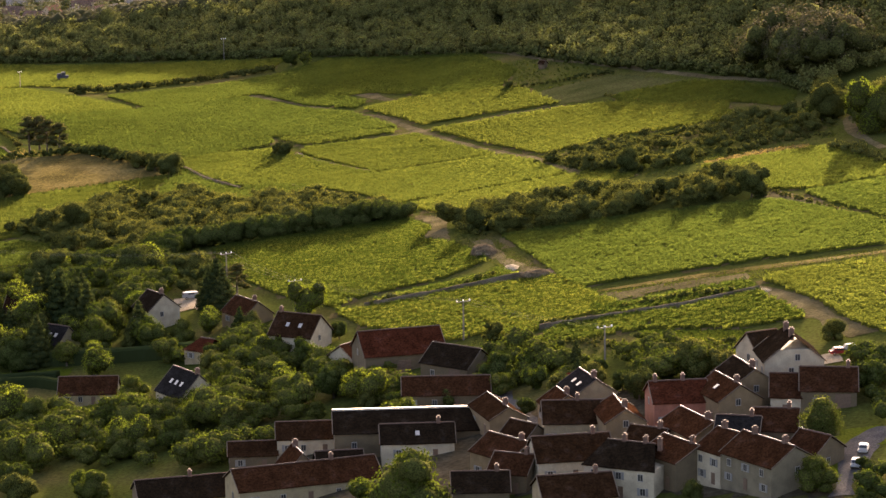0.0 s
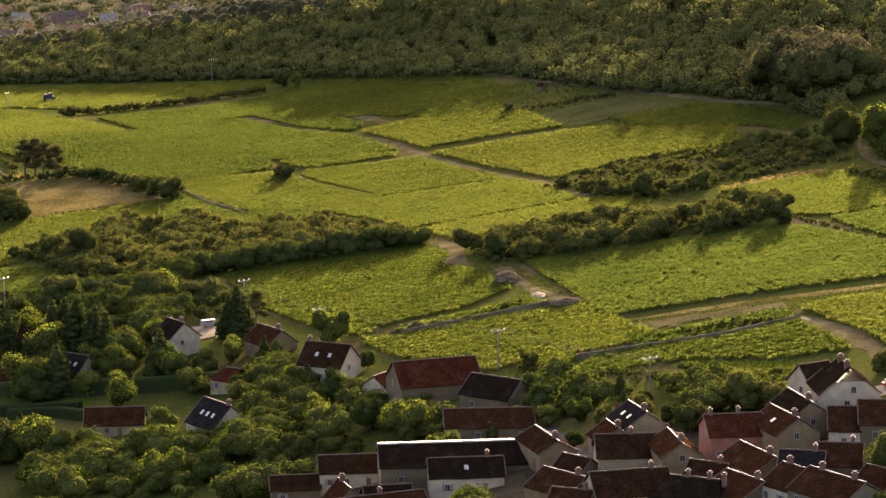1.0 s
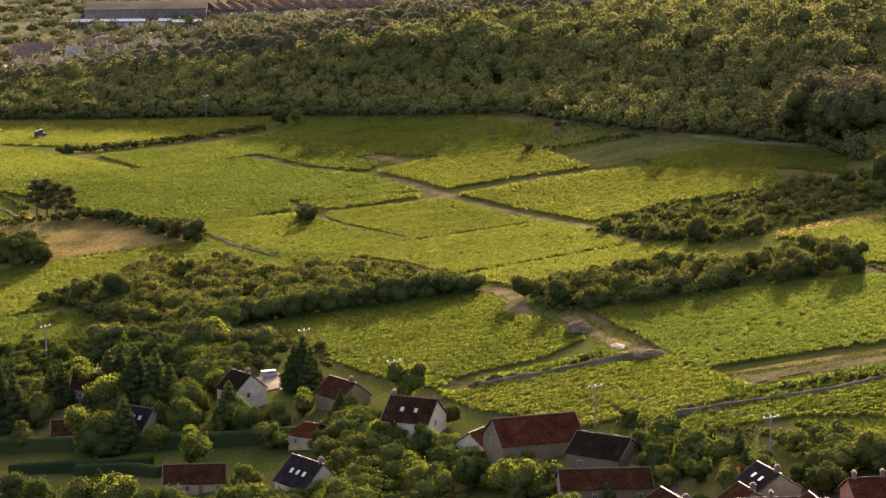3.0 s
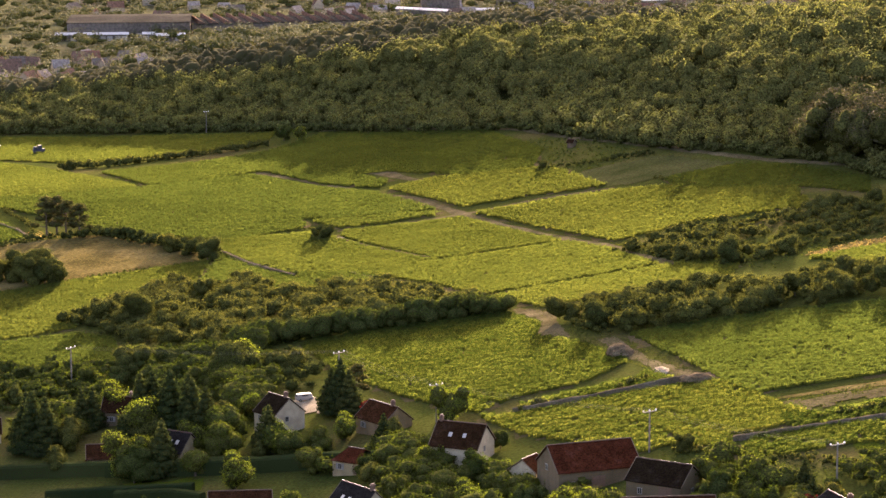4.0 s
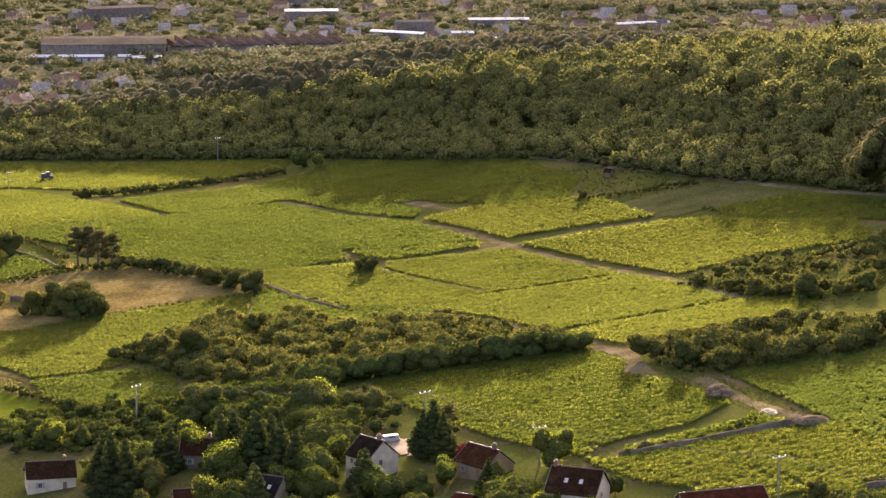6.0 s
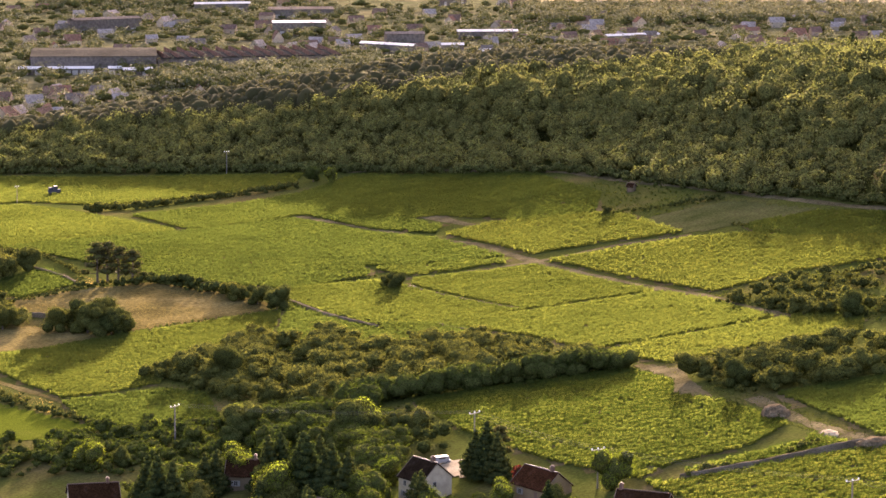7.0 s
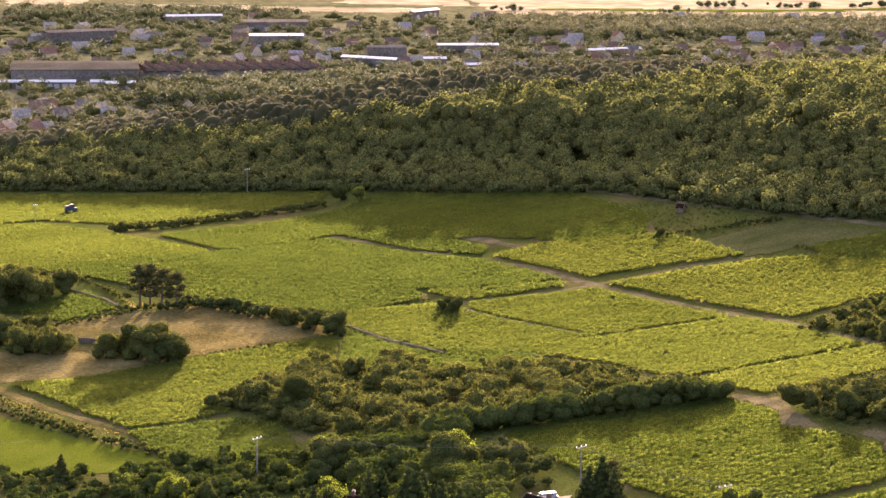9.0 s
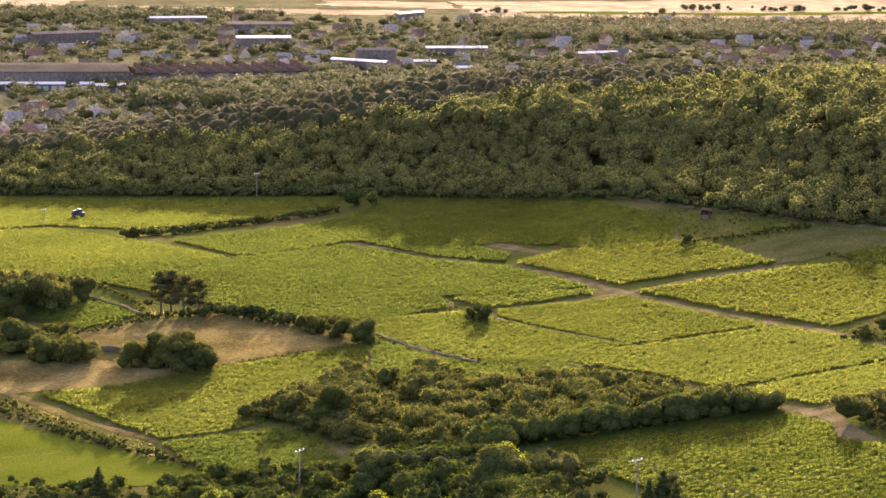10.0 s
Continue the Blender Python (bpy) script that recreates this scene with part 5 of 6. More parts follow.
def house(x, y, turn, L, W, eave, ridge, wall, roof, label, name="house", windows=2, storeys=0, chimneys=(0.3,), skylights=0, gables=1, hip=0.0, edge=False, barn=False, clip=0.0):
    """A gabled house, ridge along its own x axis; openings on both long sides and the gables."""
    root = new(name)
    z = float(land(x, y))
    root.matrix_basis = pose(x, y, z, 0, 0, turn)
    part("wall", wall_mesh(L, W, eave, ridge if not hip else eave + 0.05, WALLS[wall], cut=bool(clip)), root, f"{wall} rendered walls" if wall != "stone" else "rubble stone walls")
    part("roof", roof_mesh(L, W, eave, ridge, ROOFS[roof], hip=hip, clip=clip), root, f"weathered {'brown tiled' if roof == 'rust' else roof} roof")
    top = 0 if edge else L * (1 - hip) * (1 - clip) + 0.5
    top and part("ridge_tiles", mesh_of("ridge_tiles", *joined(*[limb((-top / 2 + i * top / 9, 0, ridge + 0.19 + rng.normal(0, 0.015)), (-top / 2 + (i + 1.04) * top / 9, 0, ridge + 0.19), 0.17, 0.14, 7) for i in range(9)]), M_RIDGE, True), root, "half-round clay ridge tiles")
    if not hip:
        fall = (ridge - eave) / (W / 2)
        for end in (-1, 1):
            for slope in (-1, 1):
                x1, y1, y0 = end * (L / 2 + 0.36), slope * (W / 2 + 0.3), slope * (W / 4 if clip else 0)
                part("verge", mesh_of("verge", *limb((x1, y0, ridge + 0.16 - fall * abs(y0)), (x1, y1, ridge + 0.16 - fall * (W / 2 + 0.3)), 0.09, 0.085, 5), M_MORTAR), root, "mortared roof verge")
    storeys = storeys or max(1, int(eave // 2.6))
    for side in (-1, 1):
        back = Matrix.Rotation(math.pi if side > 0 else 0, 4, "Z")
        for f in range(storeys):
            for i in range(windows):
                px = (i + 0.5) / windows * L - L / 2 + rng.uniform(-0.4, 0.4)
                if f == 0 and i == windows // 2:
                    part("barn_door" if barn else "door", BARN_DOOR_MESH if barn else DOOR_MESH, root, "", Matrix.Translation((px, side * (W / 2 + 0.03), 0.05)) @ back)
                    continue
                at = Matrix.Translation((px, side * (W / 2 + 0.02), 1.5 + 2.6 * f if eave > 2.4 else eave - 0.9)) @ back
                w = part("window", FRAME_MESH, root, "", at)
                part("pane", PANE_MESH, w)
                if (i + f) % 2 == 0 and not barn:
                    part("shutter", SHUT_MESH, root, "", at @ Matrix.Translation((-0.83, -0.02, 0)))
                    part("shutter", SHUT_MESH, root, "", at @ Matrix.Translation((0.83, -0.02, 0)))
    for side in (-1, 1):
        for f in range(gables):
            at = Matrix.Translation((side * (L / 2 + 0.02), rng.uniform(-0.8, 0.8), 1.5 + 2.7 * (f + (eave > 4)))) @ Matrix.Rotation(side * math.pi / 2, 4, "Z")
            w = part("window", FRAME_MESH, root, "", at)
            part("pane", PANE_MESH, w)
    for q in chimneys:
        part("chimney", CHIM_MESH, root, "brick chimney with two pots", Matrix.Translation((q * L, 0.25, ridge + 0.1)))
    pitch = math.atan2(ridge - eave, W / 2)
    for i in range(skylights):
        for side in (-1,):
            part("skylight", SKY_MESH, root, "skylight with a pale frame", Matrix.Translation(((i + 0.5) / skylights * L * 0.6 - L * 0.3, side * W * 0.27, ridge - (ridge - eave) * 0.54 + 0.18)) @ Matrix.Rotation(-side * pitch, 4, "X"))
    if edge:
        part("ridge_capping", mesh_of("ridge_capping", *joined(box(-L / 2 - 0.3, L / 2 + 0.3, -0.4, 0.35, ridge + 0.16, ridge + 0.48))[:2], M_ZINC), root, "pale metal ridge capping")
    return tagged(root, label, "house" if not barn else "barn")


# ---- single trees ----
ROUND = [tree("deciduous_tree", "round", 9.0, 4.6, leaf, label) for leaf, label in ((M_TREE_LEAF, "leafy green garden tree lit from behind"), (M_LIME_LEAF, "bright yellow-green garden tree lit from behind"), (M_TREE_LEAF, "leafy green garden tree lit from behind"), (M_SCRUB_LEAF, "olive-green garden tree with a loose crown"))]
SCRUBBY = [tree("field_tree", "round", 7.0, 4.0, M_SCRUB_LEAF, "dark green field tree with a wide crown") for _ in range(2)]
SPRUCE = [tree("spruce", "cone", 12.0, 4.7, M_SPRUCE_LEAF, "dark conical spruce in a garden", 260, 0.3)]
PINE = [tree("pine", "pine", 13.0, 6.6, M_CREST_LEAF, "tall open-crowned pine at a field edge", 190, 0.3)]
EGG = [tree("clipped_lime", "egg", 10.0, 3.8, M_SHADE_LEAF, "egg-shaped clipped tree on a lawn", 480, 0.18)]
COPPER = [tree("copper_beech", "round", 5.0, 2.2, M_RED_LEAF, "small copper-red garden tree", 200, 0.35)]
PLANTED = ROUND + SCRUBBY + SPRUCE + PINE + EGG + COPPER

set_on(ROUND[0], 16.7, 558.6, 0.54, 0.46)
set_on(ROUND[1], 38.0, 516.9, 1.49, 0.42)
set_on(ROUND[2], 48.8, 534.2, 5.03, 0.38)
set_on(SCRUBBY[1], 5.4, 586.2, 3.66, 0.56)
set_on(ROUND[0], 33.1, 581.0, 0.59, 0.41)
set_on(ROUND[1], 12.4, 507.9, 2.72, 0.42)
set_on(ROUND[2], -28.2, 596.7, 3.01, 0.49)
set_on(ROUND[3], 62.9, 536.7, 1.00, 0.40)
set_on(SCRUBBY[0], 63.8, 564.5, 4.61, 0.51)
set_on(ROUND[1], -110.9, 739.9, 0.71, 1.38)
set_on(SPRUCE[0], -104.3, 748.1, 2.46, 1.44)
set_on(SPRUCE[0], -112.2, 760.1, 3.25, 1.22)
set_on(ROUND[0], -90.8, 725.8, 2.70, 1.27)
set_on(ROUND[1], -77.7, 708.6, 3.69, 0.86)
set_on(ROUND[2], -111.9, 705.0, 4.63, 1.15)
set_on(SPRUCE[0], -99.8, 737.3, 6.01, 1.25)
set_on(ROUND[0], -69.6, 684.7, 1.78, 0.80)
set_on(ROUND[1], -120.3, 772.2, 4.07, 1.08)
set_on(ROUND[2], -102.4, 770.5, 4.37, 0.98)
set_on(ROUND[3], -46.6, 683.2, 1.84, 0.64)
set_on(ROUND[0], -107.2, 713.3, 0.01, 1.08)
set_on(ROUND[1], -41.9, 662.8, 6.11, 0.77)
set_on(ROUND[2], -56.3, 669.3, 1.87, 0.70)
set_on(ROUND[3], -49.3, 701.8, 1.97, 0.65)
set_on(ROUND[0], -25.6, 671.5, 5.60, 0.55)
set_on(ROUND[1], 17.8, 592.8, 3.67, 0.62)
set_on(ROUND[2], 22.9, 596.0, 2.96, 0.53)
set_on(ROUND[3], 47.9, 570.3, 4.86, 0.60)
set_on(ROUND[0], 40.0, 559.8, 0.19, 0.46)
set_on(SCRUBBY[1], 25.2, 607.6, 4.44, 0.46)
set_on(SPRUCE[0], -60.6, 735.6, 2.35, 1.23)
set_on(SPRUCE[0], -62.9, 739.6, 0.57, 0.99)
set_on(SPRUCE[0], -58.6, 731.2, 4.15, 1.05)
set_on(ROUND[1], -34.8, 704.9, 5.85, 1.07)
set_on(EGG[0], 68.5, 493.1, 1.30, 1.10)
set_on(ROUND[2], -7.6, 494.0, 3.96, 1.75)
set_on(ROUND[0], -9.4, 570.9, 1.87, 0.78)
set_on(ROUND[1], -58.5, 637.4, 4.66, 0.81)
set_on(SPRUCE[0], -109.2, 761.4, 4.54, 1.20)
set_on(ROUND[3], -90.7, 738.4, 1.37, 1.03)
set_on(ROUND[0], -51.6, 643.4, 5.21, 0.90)
set_on(ROUND[1], -37.2, 625.6, 4.13, 0.80)
set_on(SPRUCE[0], -45.3, 630.0, 4.29, 0.52)
set_on(ROUND[3], -81.2, 706.5, 5.15, 0.53)
set_on(SPRUCE[0], -115.8, 730.8, 2.69, 0.96)
set_on(ROUND[1], -97.8, 721.7, 4.76, 0.92)
set_on(ROUND[2], -73.4, 561.6, 5.52, 0.79)
set_on(ROUND[3], -90.6, 573.7, 0.64, 0.81)
set_on(ROUND[0], -89.7, 616.3, 5.34, 0.94)
set_on(ROUND[1], -70.0, 601.8, 2.47, 0.92)
set_on(ROUND[2], -59.6, 598.5, 3.01, 0.84)
set_on(ROUND[3], -46.0, 602.2, 0.92, 0.71)
set_on(ROUND[0], -24.9, 611.9, 4.39, 0.93)
set_on(ROUND[1], -16.9, 596.7, 1.83, 0.98)
set_on(ROUND[2], 11.6, 590.8, 5.47, 0.83)
set_on(SPRUCE[0], 28.5, 585.3, 1.73, 0.62)
set_on(SCRUBBY[0], 11.9, 635.2, 3.53, 0.57)
set_on(SCRUBBY[1], 43.1, 585.1, 2.51, 0.47)
set_on(ROUND[2], 51.7, 559.7, 3.85, 0.85)
set_on(ROUND[3], 43.5, 475.6, 1.23, 0.54)
set_on(SPRUCE[0], -51.7, 694.7, 1.13, 0.73)
set_on(COPPER[0], -54.3, 722.2, 4.69, 1.21)
set_on(COPPER[0], 26.6, 571.6, 4.72, 0.84)
set_on(SCRUBBY[1], 81.6, 570.7, 3.56, 0.68)
set_on(ROUND[0], 82.7, 527.2, 5.78, 0.74)
set_on(ROUND[1], -16.1, 517.6, 1.29, 0.55)
set_on(SCRUBBY[0], -75.5, 791.6, 5.34, 0.94)
set_on(SCRUBBY[1], -87.1, 792.9, 1.06, 1.54)
set_on(SCRUBBY[0], -116.3, 814.0, 6.06, 1.46)
set_on(ROUND[1], -60.7, 708.5, 3.92, 0.74)
set_on(ROUND[2], -67.5, 701.8, 3.81, 0.82)
set_on(SCRUBBY[1], 57.0, 843.2, 6.10, 1.15)
set_on(SCRUBBY[0], 47.9, 866.8, 4.94, 0.77)
set_on(SCRUBBY[1], 74.4, 844.8, 4.96, 0.88)
set_on(SCRUBBY[0], 85.2, 756.0, 0.34, 1.23)
set_on(SCRUBBY[1], 74.0, 768.7, 2.32, 1.03)
set_on(SCRUBBY[0], 63.5, 775.3, 0.53, 0.99)
set_on(SCRUBBY[1], 10.9, 777.6, 1.22, 1.04)
set_on(SCRUBBY[0], 128.2, 915.8, 1.34, 1.35)
set_on(SCRUBBY[1], 135.5, 866.4, 5.39, 1.92)
set_on(SCRUBBY[0], 116.0, 872.2, 0.80, 0.90)
set_on(SCRUBBY[1], 136.7, 891.6, 1.86, 1.18)
set_on(SCRUBBY[0], -57.2, 1008.2, 3.10, 0.78)
set_on(SCRUBBY[1], 121.3, 885.4, 5.33, 0.91)
set_on(ROUND[0], -2.0, 582.9, 6.06, 0.55)
set_on(ROUND[1], -33.0, 649.2, 4.45, 0.76)
set_on(ROUND[2], 65.0, 469.7, 1.34, 0.77)
set_on(SPRUCE[0], -139.7, 750.3, 3.42, 1.39)
set_on(SPRUCE[0], -99.7, 757.5, 4.43, 1.10)
set_on(SPRUCE[0], -125.0, 764.9, 0.33, 0.98)
set_on(SPRUCE[0], -105.4, 716.6, 4.27, 1.03)
set_on(ROUND[3], -115.5, 831.7, 2.31, 0.80)
set_on(ROUND[0], -85.5, 808.0, 3.70, 0.87)
set_on(ROUND[1], -157.2, 814.2, 4.20, 0.61)
set_on(SPRUCE[0], -79.9, 716.4, 4.20, 0.88)
set_on(SPRUCE[0], -105.5, 713.2, 3.28, 0.93)
set_on(COPPER[0], -123.7, 721.8, 3.48, 0.85)
set_on(SPRUCE[0], -142.1, 761.0, 1.24, 1.18)
set_on(PINE[0], -157.8, 1062.9, 3.11, 1.12)
set_on(PINE[0], -150.5, 1058.6, 0.79, 1.04)
set_on(SCRUBBY[0], -160.1, 981.9, 3.02, 1.61)
set_on(SCRUBBY[1], -163.1, 992.7, 3.37, 1.15)
set_on(SCRUBBY[0], -156.0, 977.9, 4.86, 1.43)
set_on(PINE[0], -154.3, 1065.4, 2.47, 1.08)
set_on(PINE[0], -145.6, 1057.5, 0.12, 0.95)
set_on(SCRUBBY[1], -170.2, 989.0, 3.31, 1.22)
set_on(SCRUBBY[0], -149.6, 974.7, 1.29, 1.10)
set_on(SCRUBBY[1], -157.2, 986.5, 4.66, 1.57)
set_on(SCRUBBY[0], -200.1, 1089.0, 2.44, 1.83)
set_on(SCRUBBY[1], -192.5, 1083.1, 2.39, 1.57)
set_on(SCRUBBY[0], -208.7, 1079.3, 5.71, 1.95)
set_on(SCRUBBY[1], -197.0, 1006.4, 2.47, 1.29)
set_on(SCRUBBY[0], -188.3, 998.6, 2.19, 1.15)
set_on(SCRUBBY[1], -110.2, 1015.5, 2.19, 0.90)
set_on(SCRUBBY[0], -103.9, 1005.9, 3.02, 0.94)
set_on(ROUND[3], 124.8, 884.7, 0.59, 1.46)
set_on(ROUND[0], 122.1, 884.4, 3.43, 1.02)
set_on(ROUND[1], 132.8, 843.1, 5.79, 1.84)
set_on(ROUND[2], 131.6, 858.1, 3.54, 1.58)
set_on(ROUND[3], 137.2, 844.1, 4.67, 1.84)
set_on(SCRUBBY[0], -166.5, 994.0, 5.95, 0.89)
set_on(SCRUBBY[1], -152.6, 976.7, 5.29, 1.26)
set_on(SCRUBBY[0], -182.6, 1096.1, 4.67, 1.19)
set_on(SCRUBBY[1], -98.0, 994.6, 5.11, 1.19)
set_on(SCRUBBY[0], -206.8, 1096.5, 5.15, 1.75)
set_on(SCRUBBY[1], -204.9, 1026.4, 1.59, 1.45)
set_on(SCRUBBY[0], -56.6, 1010.0, 3.03, 0.79)
set_on(SCRUBBY[1], -59.6, 1014.6, 2.15, 0.58)
set_on(SPRUCE[0], -185.0, 834.9, 1.64, 0.77)
set_on(ROUND[1], -86.7, 796.9, 3.59, 1.13)
set_on(SCRUBBY[0], -114.6, 826.6, 2.00, 1.01)
set_on(ROUND[3], -71.9, 792.3, 3.89, 0.78)
set_on(ROUND[0], -67.8, 1275.0, 3.66, 0.84)
set_on(ROUND[1], -60.6, 1266.5, 0.66, 0.73)
set_on(SCRUBBY[0], 26.7, 1078.3, 2.78, 0.54)
set_on(SCRUBBY[1], -159.2, 1238.3, 2.45, 0.65)
set_on(SCRUBBY[0], -143.3, 1243.1, 4.44, 0.56)
set_on(PINE[0], -56.1, 747.3, 0.55, 0.73)
set_on(SCRUBBY[0], -113.3, 1021.2, 1.06, 0.80)
set_on(SCRUBBY[1], -118.2, 892.8, 3.22, 1.60)
set_on(SCRUBBY[0], -130.0, 902.1, 2.54, 1.15)
set_on(ROUND[1], -87.3, 683.8, 4.18, 0.95)
set_on(ROUND[2], -74.1, 651.1, 2.09, 0.74)
set_on(ROUND[3], -56.1, 660.7, 1.24, 0.80)
set_on(ROUND[0], -48.0, 649.6, 5.85, 0.68)
set_on(SPRUCE[0], -45.5, 639.5, 1.53, 0.39)
set_on(ROUND[2], -120.8, 655.1, 0.92, 1.25)
set_on(ROUND[3], -112.3, 647.6, 1.76, 1.41)
set_on(SPRUCE[0], -107.5, 651.6, 2.13, 0.99)
set_on(ROUND[1], -103.0, 644.1, 1.41, 1.27)
set_on(ROUND[2], -96.8, 637.7, 3.37, 1.05)
set_on(ROUND[3], -126.5, 665.5, 5.88, 1.20)
set_on(ROUND[0], 12.4, 580.3, 0.79, 0.60)
set_on(ROUND[1], 19.2, 578.9, 2.61, 0.56)
set_on(SCRUBBY[0], 24.4, 569.8, 4.20, 0.63)
set_on(ROUND[3], 32.2, 572.2, 5.56, 0.55)
set_on(ROUND[0], 36.9, 561.9, 6.28, 0.53)
set_on(ROUND[1], 7.4, 588.5, 0.90, 0.46)
set_on(SCRUBBY[0], 29.0, 577.8, 3.37, 0.50)
set_on(ROUND[3], 42.5, 564.9, 5.53, 0.55)
set_on(SPRUCE[0], 28.5, 576.8, 0.33, 0.49)
set_on(SPRUCE[0], -136.1, 746.3, 3.69, 1.31)
set_on(SPRUCE[0], -127.9, 763.8, 1.09, 0.98)
set_on(ROUND[3], -129.7, 746.3, 4.82, 1.04)
set_on(SPRUCE[0], -103.6, 740.9, 5.89, 1.51)
set_on(SPRUCE[0], -98.1, 735.7, 3.38, 1.37)
set_on(SPRUCE[0], -94.8, 729.8, 0.06, 1.29)
set_on(ROUND[3], -110.7, 737.5, 0.40, 1.23)
set_on(SPRUCE[0], -105.2, 706.8, 2.61, 1.19)
set_on(ROUND[1], -113.6, 712.0, 5.32, 1.26)
set_on(ROUND[2], -89.9, 713.8, 1.49, 1.07)
set_on(SPRUCE[0], -79.1, 711.3, 4.20, 1.03)
set_on(ROUND[0], -74.5, 698.1, 2.55, 0.97)
set_on(ROUND[1], -156.7, 804.9, 1.67, 0.81)
set_on(ROUND[2], -161.9, 816.5, 4.42, 0.70)
set_on(ROUND[3], -149.1, 804.1, 1.94, 0.69)
set_on(ROUND[0], -129.5, 815.7, 2.34, 0.70)
set_on(ROUND[1], -115.5, 821.0, 4.81, 0.88)
set_on(ROUND[2], -88.9, 821.5, 3.11, 0.67)
set_on(ROUND[3], -132.0, 725.2, 4.92, 0.85)
set_on(ROUND[0], -97.0, 701.5, 3.24, 0.82)
set_on(ROUND[1], -83.0, 745.9, 1.00, 0.80)
for kind, x, y, turn, scale in (
        (ROUND[3], -16.8, 591.5, 1.2, 0.55), (ROUND[0], -10.6, 588.0, 2.2, 0.5), (ROUND[3], -5.0, 585.5, 0.4, 0.52), (ROUND[3], 0.7, 579.0, 5.2, 0.5),
        (ROUND[1], -9.7, 565.8, 3.0, 0.82), (SCRUBBY[1], 52.3, 562.0, 0.8, 1.05), (SCRUBBY[0], 56.6, 557.5, 2.6, 0.8), (SCRUBBY[0], 39.6, 551.0, 1.6, 0.95),
        (SCRUBBY[1], 64.2, 549.5, 4.1, 0.62), (ROUND[0], -93.4, 582.0, 4.4, 0.9), (ROUND[1], -76.0, 570.5, 1.9, 0.6)):
    set_on(kind, x, y, turn, scale)
set_on(SPRUCE[0], 171.0, 1285.0, 1.0, 1.91)
set_on(SPRUCE[0], 180.1, 1290.0, 1.0, 1.46)
for planted in PLANTED:
    for piece in planted.children_recursive:
        bpy.data.objects.remove(piece)
    bpy.data.objects.remove(planted)

# ---- houses and barns ----
house(-76.3, 728.7, -55, 8.5, 9.5, 5.4, 9.3, "white", "dark", "white house with a steep dark tiled roof among trees", windows=2)
house(-60.0, 635.2, -55, 11.6, 10.2, 3.6, 8.5, "white", "slate", "white house with a slate roof and skylights", skylights=3, chimneys=(0.4,))
house(-86.1, 660.1, 1, 13.9, 9.0, 2.8, 6, "cream", "rust", "long low house with a brown tiled roof", windows=4, chimneys=())
house(-101.2, 719.6, -34, 6.7, 9.0, 3, 7, "cream", "slate", "cream house with slate roof and skylights", skylights=2, chimneys=())
house(-58.7, 680.2, -33, 7.9, 9.0, 2.8, 5, "cream", "red", "low house with a red hipped roof", hip=0.5, chimneys=())
house(-34.9, 666.5, -27, 11.6, 10.7, 5, 9.5, "white", "brown", "white house with a steep brown tiled roof", windows=3, skylights=2, chimneys=(-0.45,))
house(-50.8, 711.2, -55, 11.0, 9.0, 3, 6.5, "tan", "rust", "house with a reddish-brown tiled roof")
house(-10.3, 628.1, 16, 19.1, 12.4, 4.5, 9, "stone", "red", "large stone barn with a red clay tiled roof", name='barn', barn=True, windows=3, chimneys=())
house(-22.3, 637.8, 55, 6.2, 6.8, 3.5, 6, "white", "rust", "small white annex beside a barn", chimneys=())
house(3.0, 606.3, -36, 12.7, 10.2, 3.5, 7, "stone", "dark", "old stone barn with a dark tiled roof", name='barn', barn=True, chimneys=())
house(0.4, 583.5, 1, 18.5, 10.2, 3.2, 6, "stone", "rust", "long outbuilding with a reddish-brown roof", windows=4, chimneys=())
house(-27.6, 569.2, 4, 15.3, 8.5, 3.4, 6, "white", "brown", "long white house with a brown tiled roof", windows=4, chimneys=())
house(-7.4, 557.2, 3, 30.7, 13.6, 4, 7, "stone", "dark", "long dark-roofed hangar with a pale metal ridge", name='hangar', windows=4, edge=True, barn=True, chimneys=())
house(-40.2, 566.9, 4, 10.0, 7.9, 3, 5, "stone", "brown", "low stone outbuilding with a brown roof", chimneys=())
house(-28.0, 533.2, 19, 29.0, 11.3, 3.5, 6.5, "cream", "rust", "long house with a worn brown roof", windows=5, chimneys=(0.2,))
house(-53.2, 543.9, 15, 18.4, 10.2, 3, 6, "stone", "dark", "dark-roofed outbuilding among bushes", windows=3, chimneys=(0.1,))
house(-5.6, 546.2, 3, 14.6, 9.0, 3.5, 6.3, "white", "dark", "house with a dark tiled roof and white gable", skylights=1)
house(25.5, 533.1, 1, 12.4, 9.6, 4.2, 7.5, "cream", "brown", "cream house with a brown tiled roof", windows=4, chimneys=(0.05,))
house(23.5, 508.2, 10, 14.5, 10.2, 4, 7.5, "white", "brown", "house with a large brown roof and white gable", windows=3)
house(33.8, 490.6, -26, 13.6, 12.4, 5.6, 8.8, "white", "dark", "tall white house with a dark hipped roof", windows=3, hip=0.35, chimneys=(-0.1, 0.2, 0.4))
house(23.0, 482.9, 10, 13.2, 10.2, 4, 7, "cream", "brown", "village house with a dark brown roof", windows=3)
house(12.2, 515.5, -48, 10.8, 10.2, 4.8, 7.5, "tan", "rust", "ochre village house with a tiled roof", windows=3)
house(6.4, 498.7, 1, 10.3, 10.2, 4, 6.5, "stone", "dark", "stone village house with a dark tiled roof", windows=3)
house(29.3, 554.2, -74, 10.4, 9.0, 4, 7, "cream", "slate", "village house with a dark roof and skylights", skylights=2)
house(34.0, 526.7, -82, 12.0, 7.9, 4.5, 7, "tan", "rust", "narrow ochre village house", windows=2)
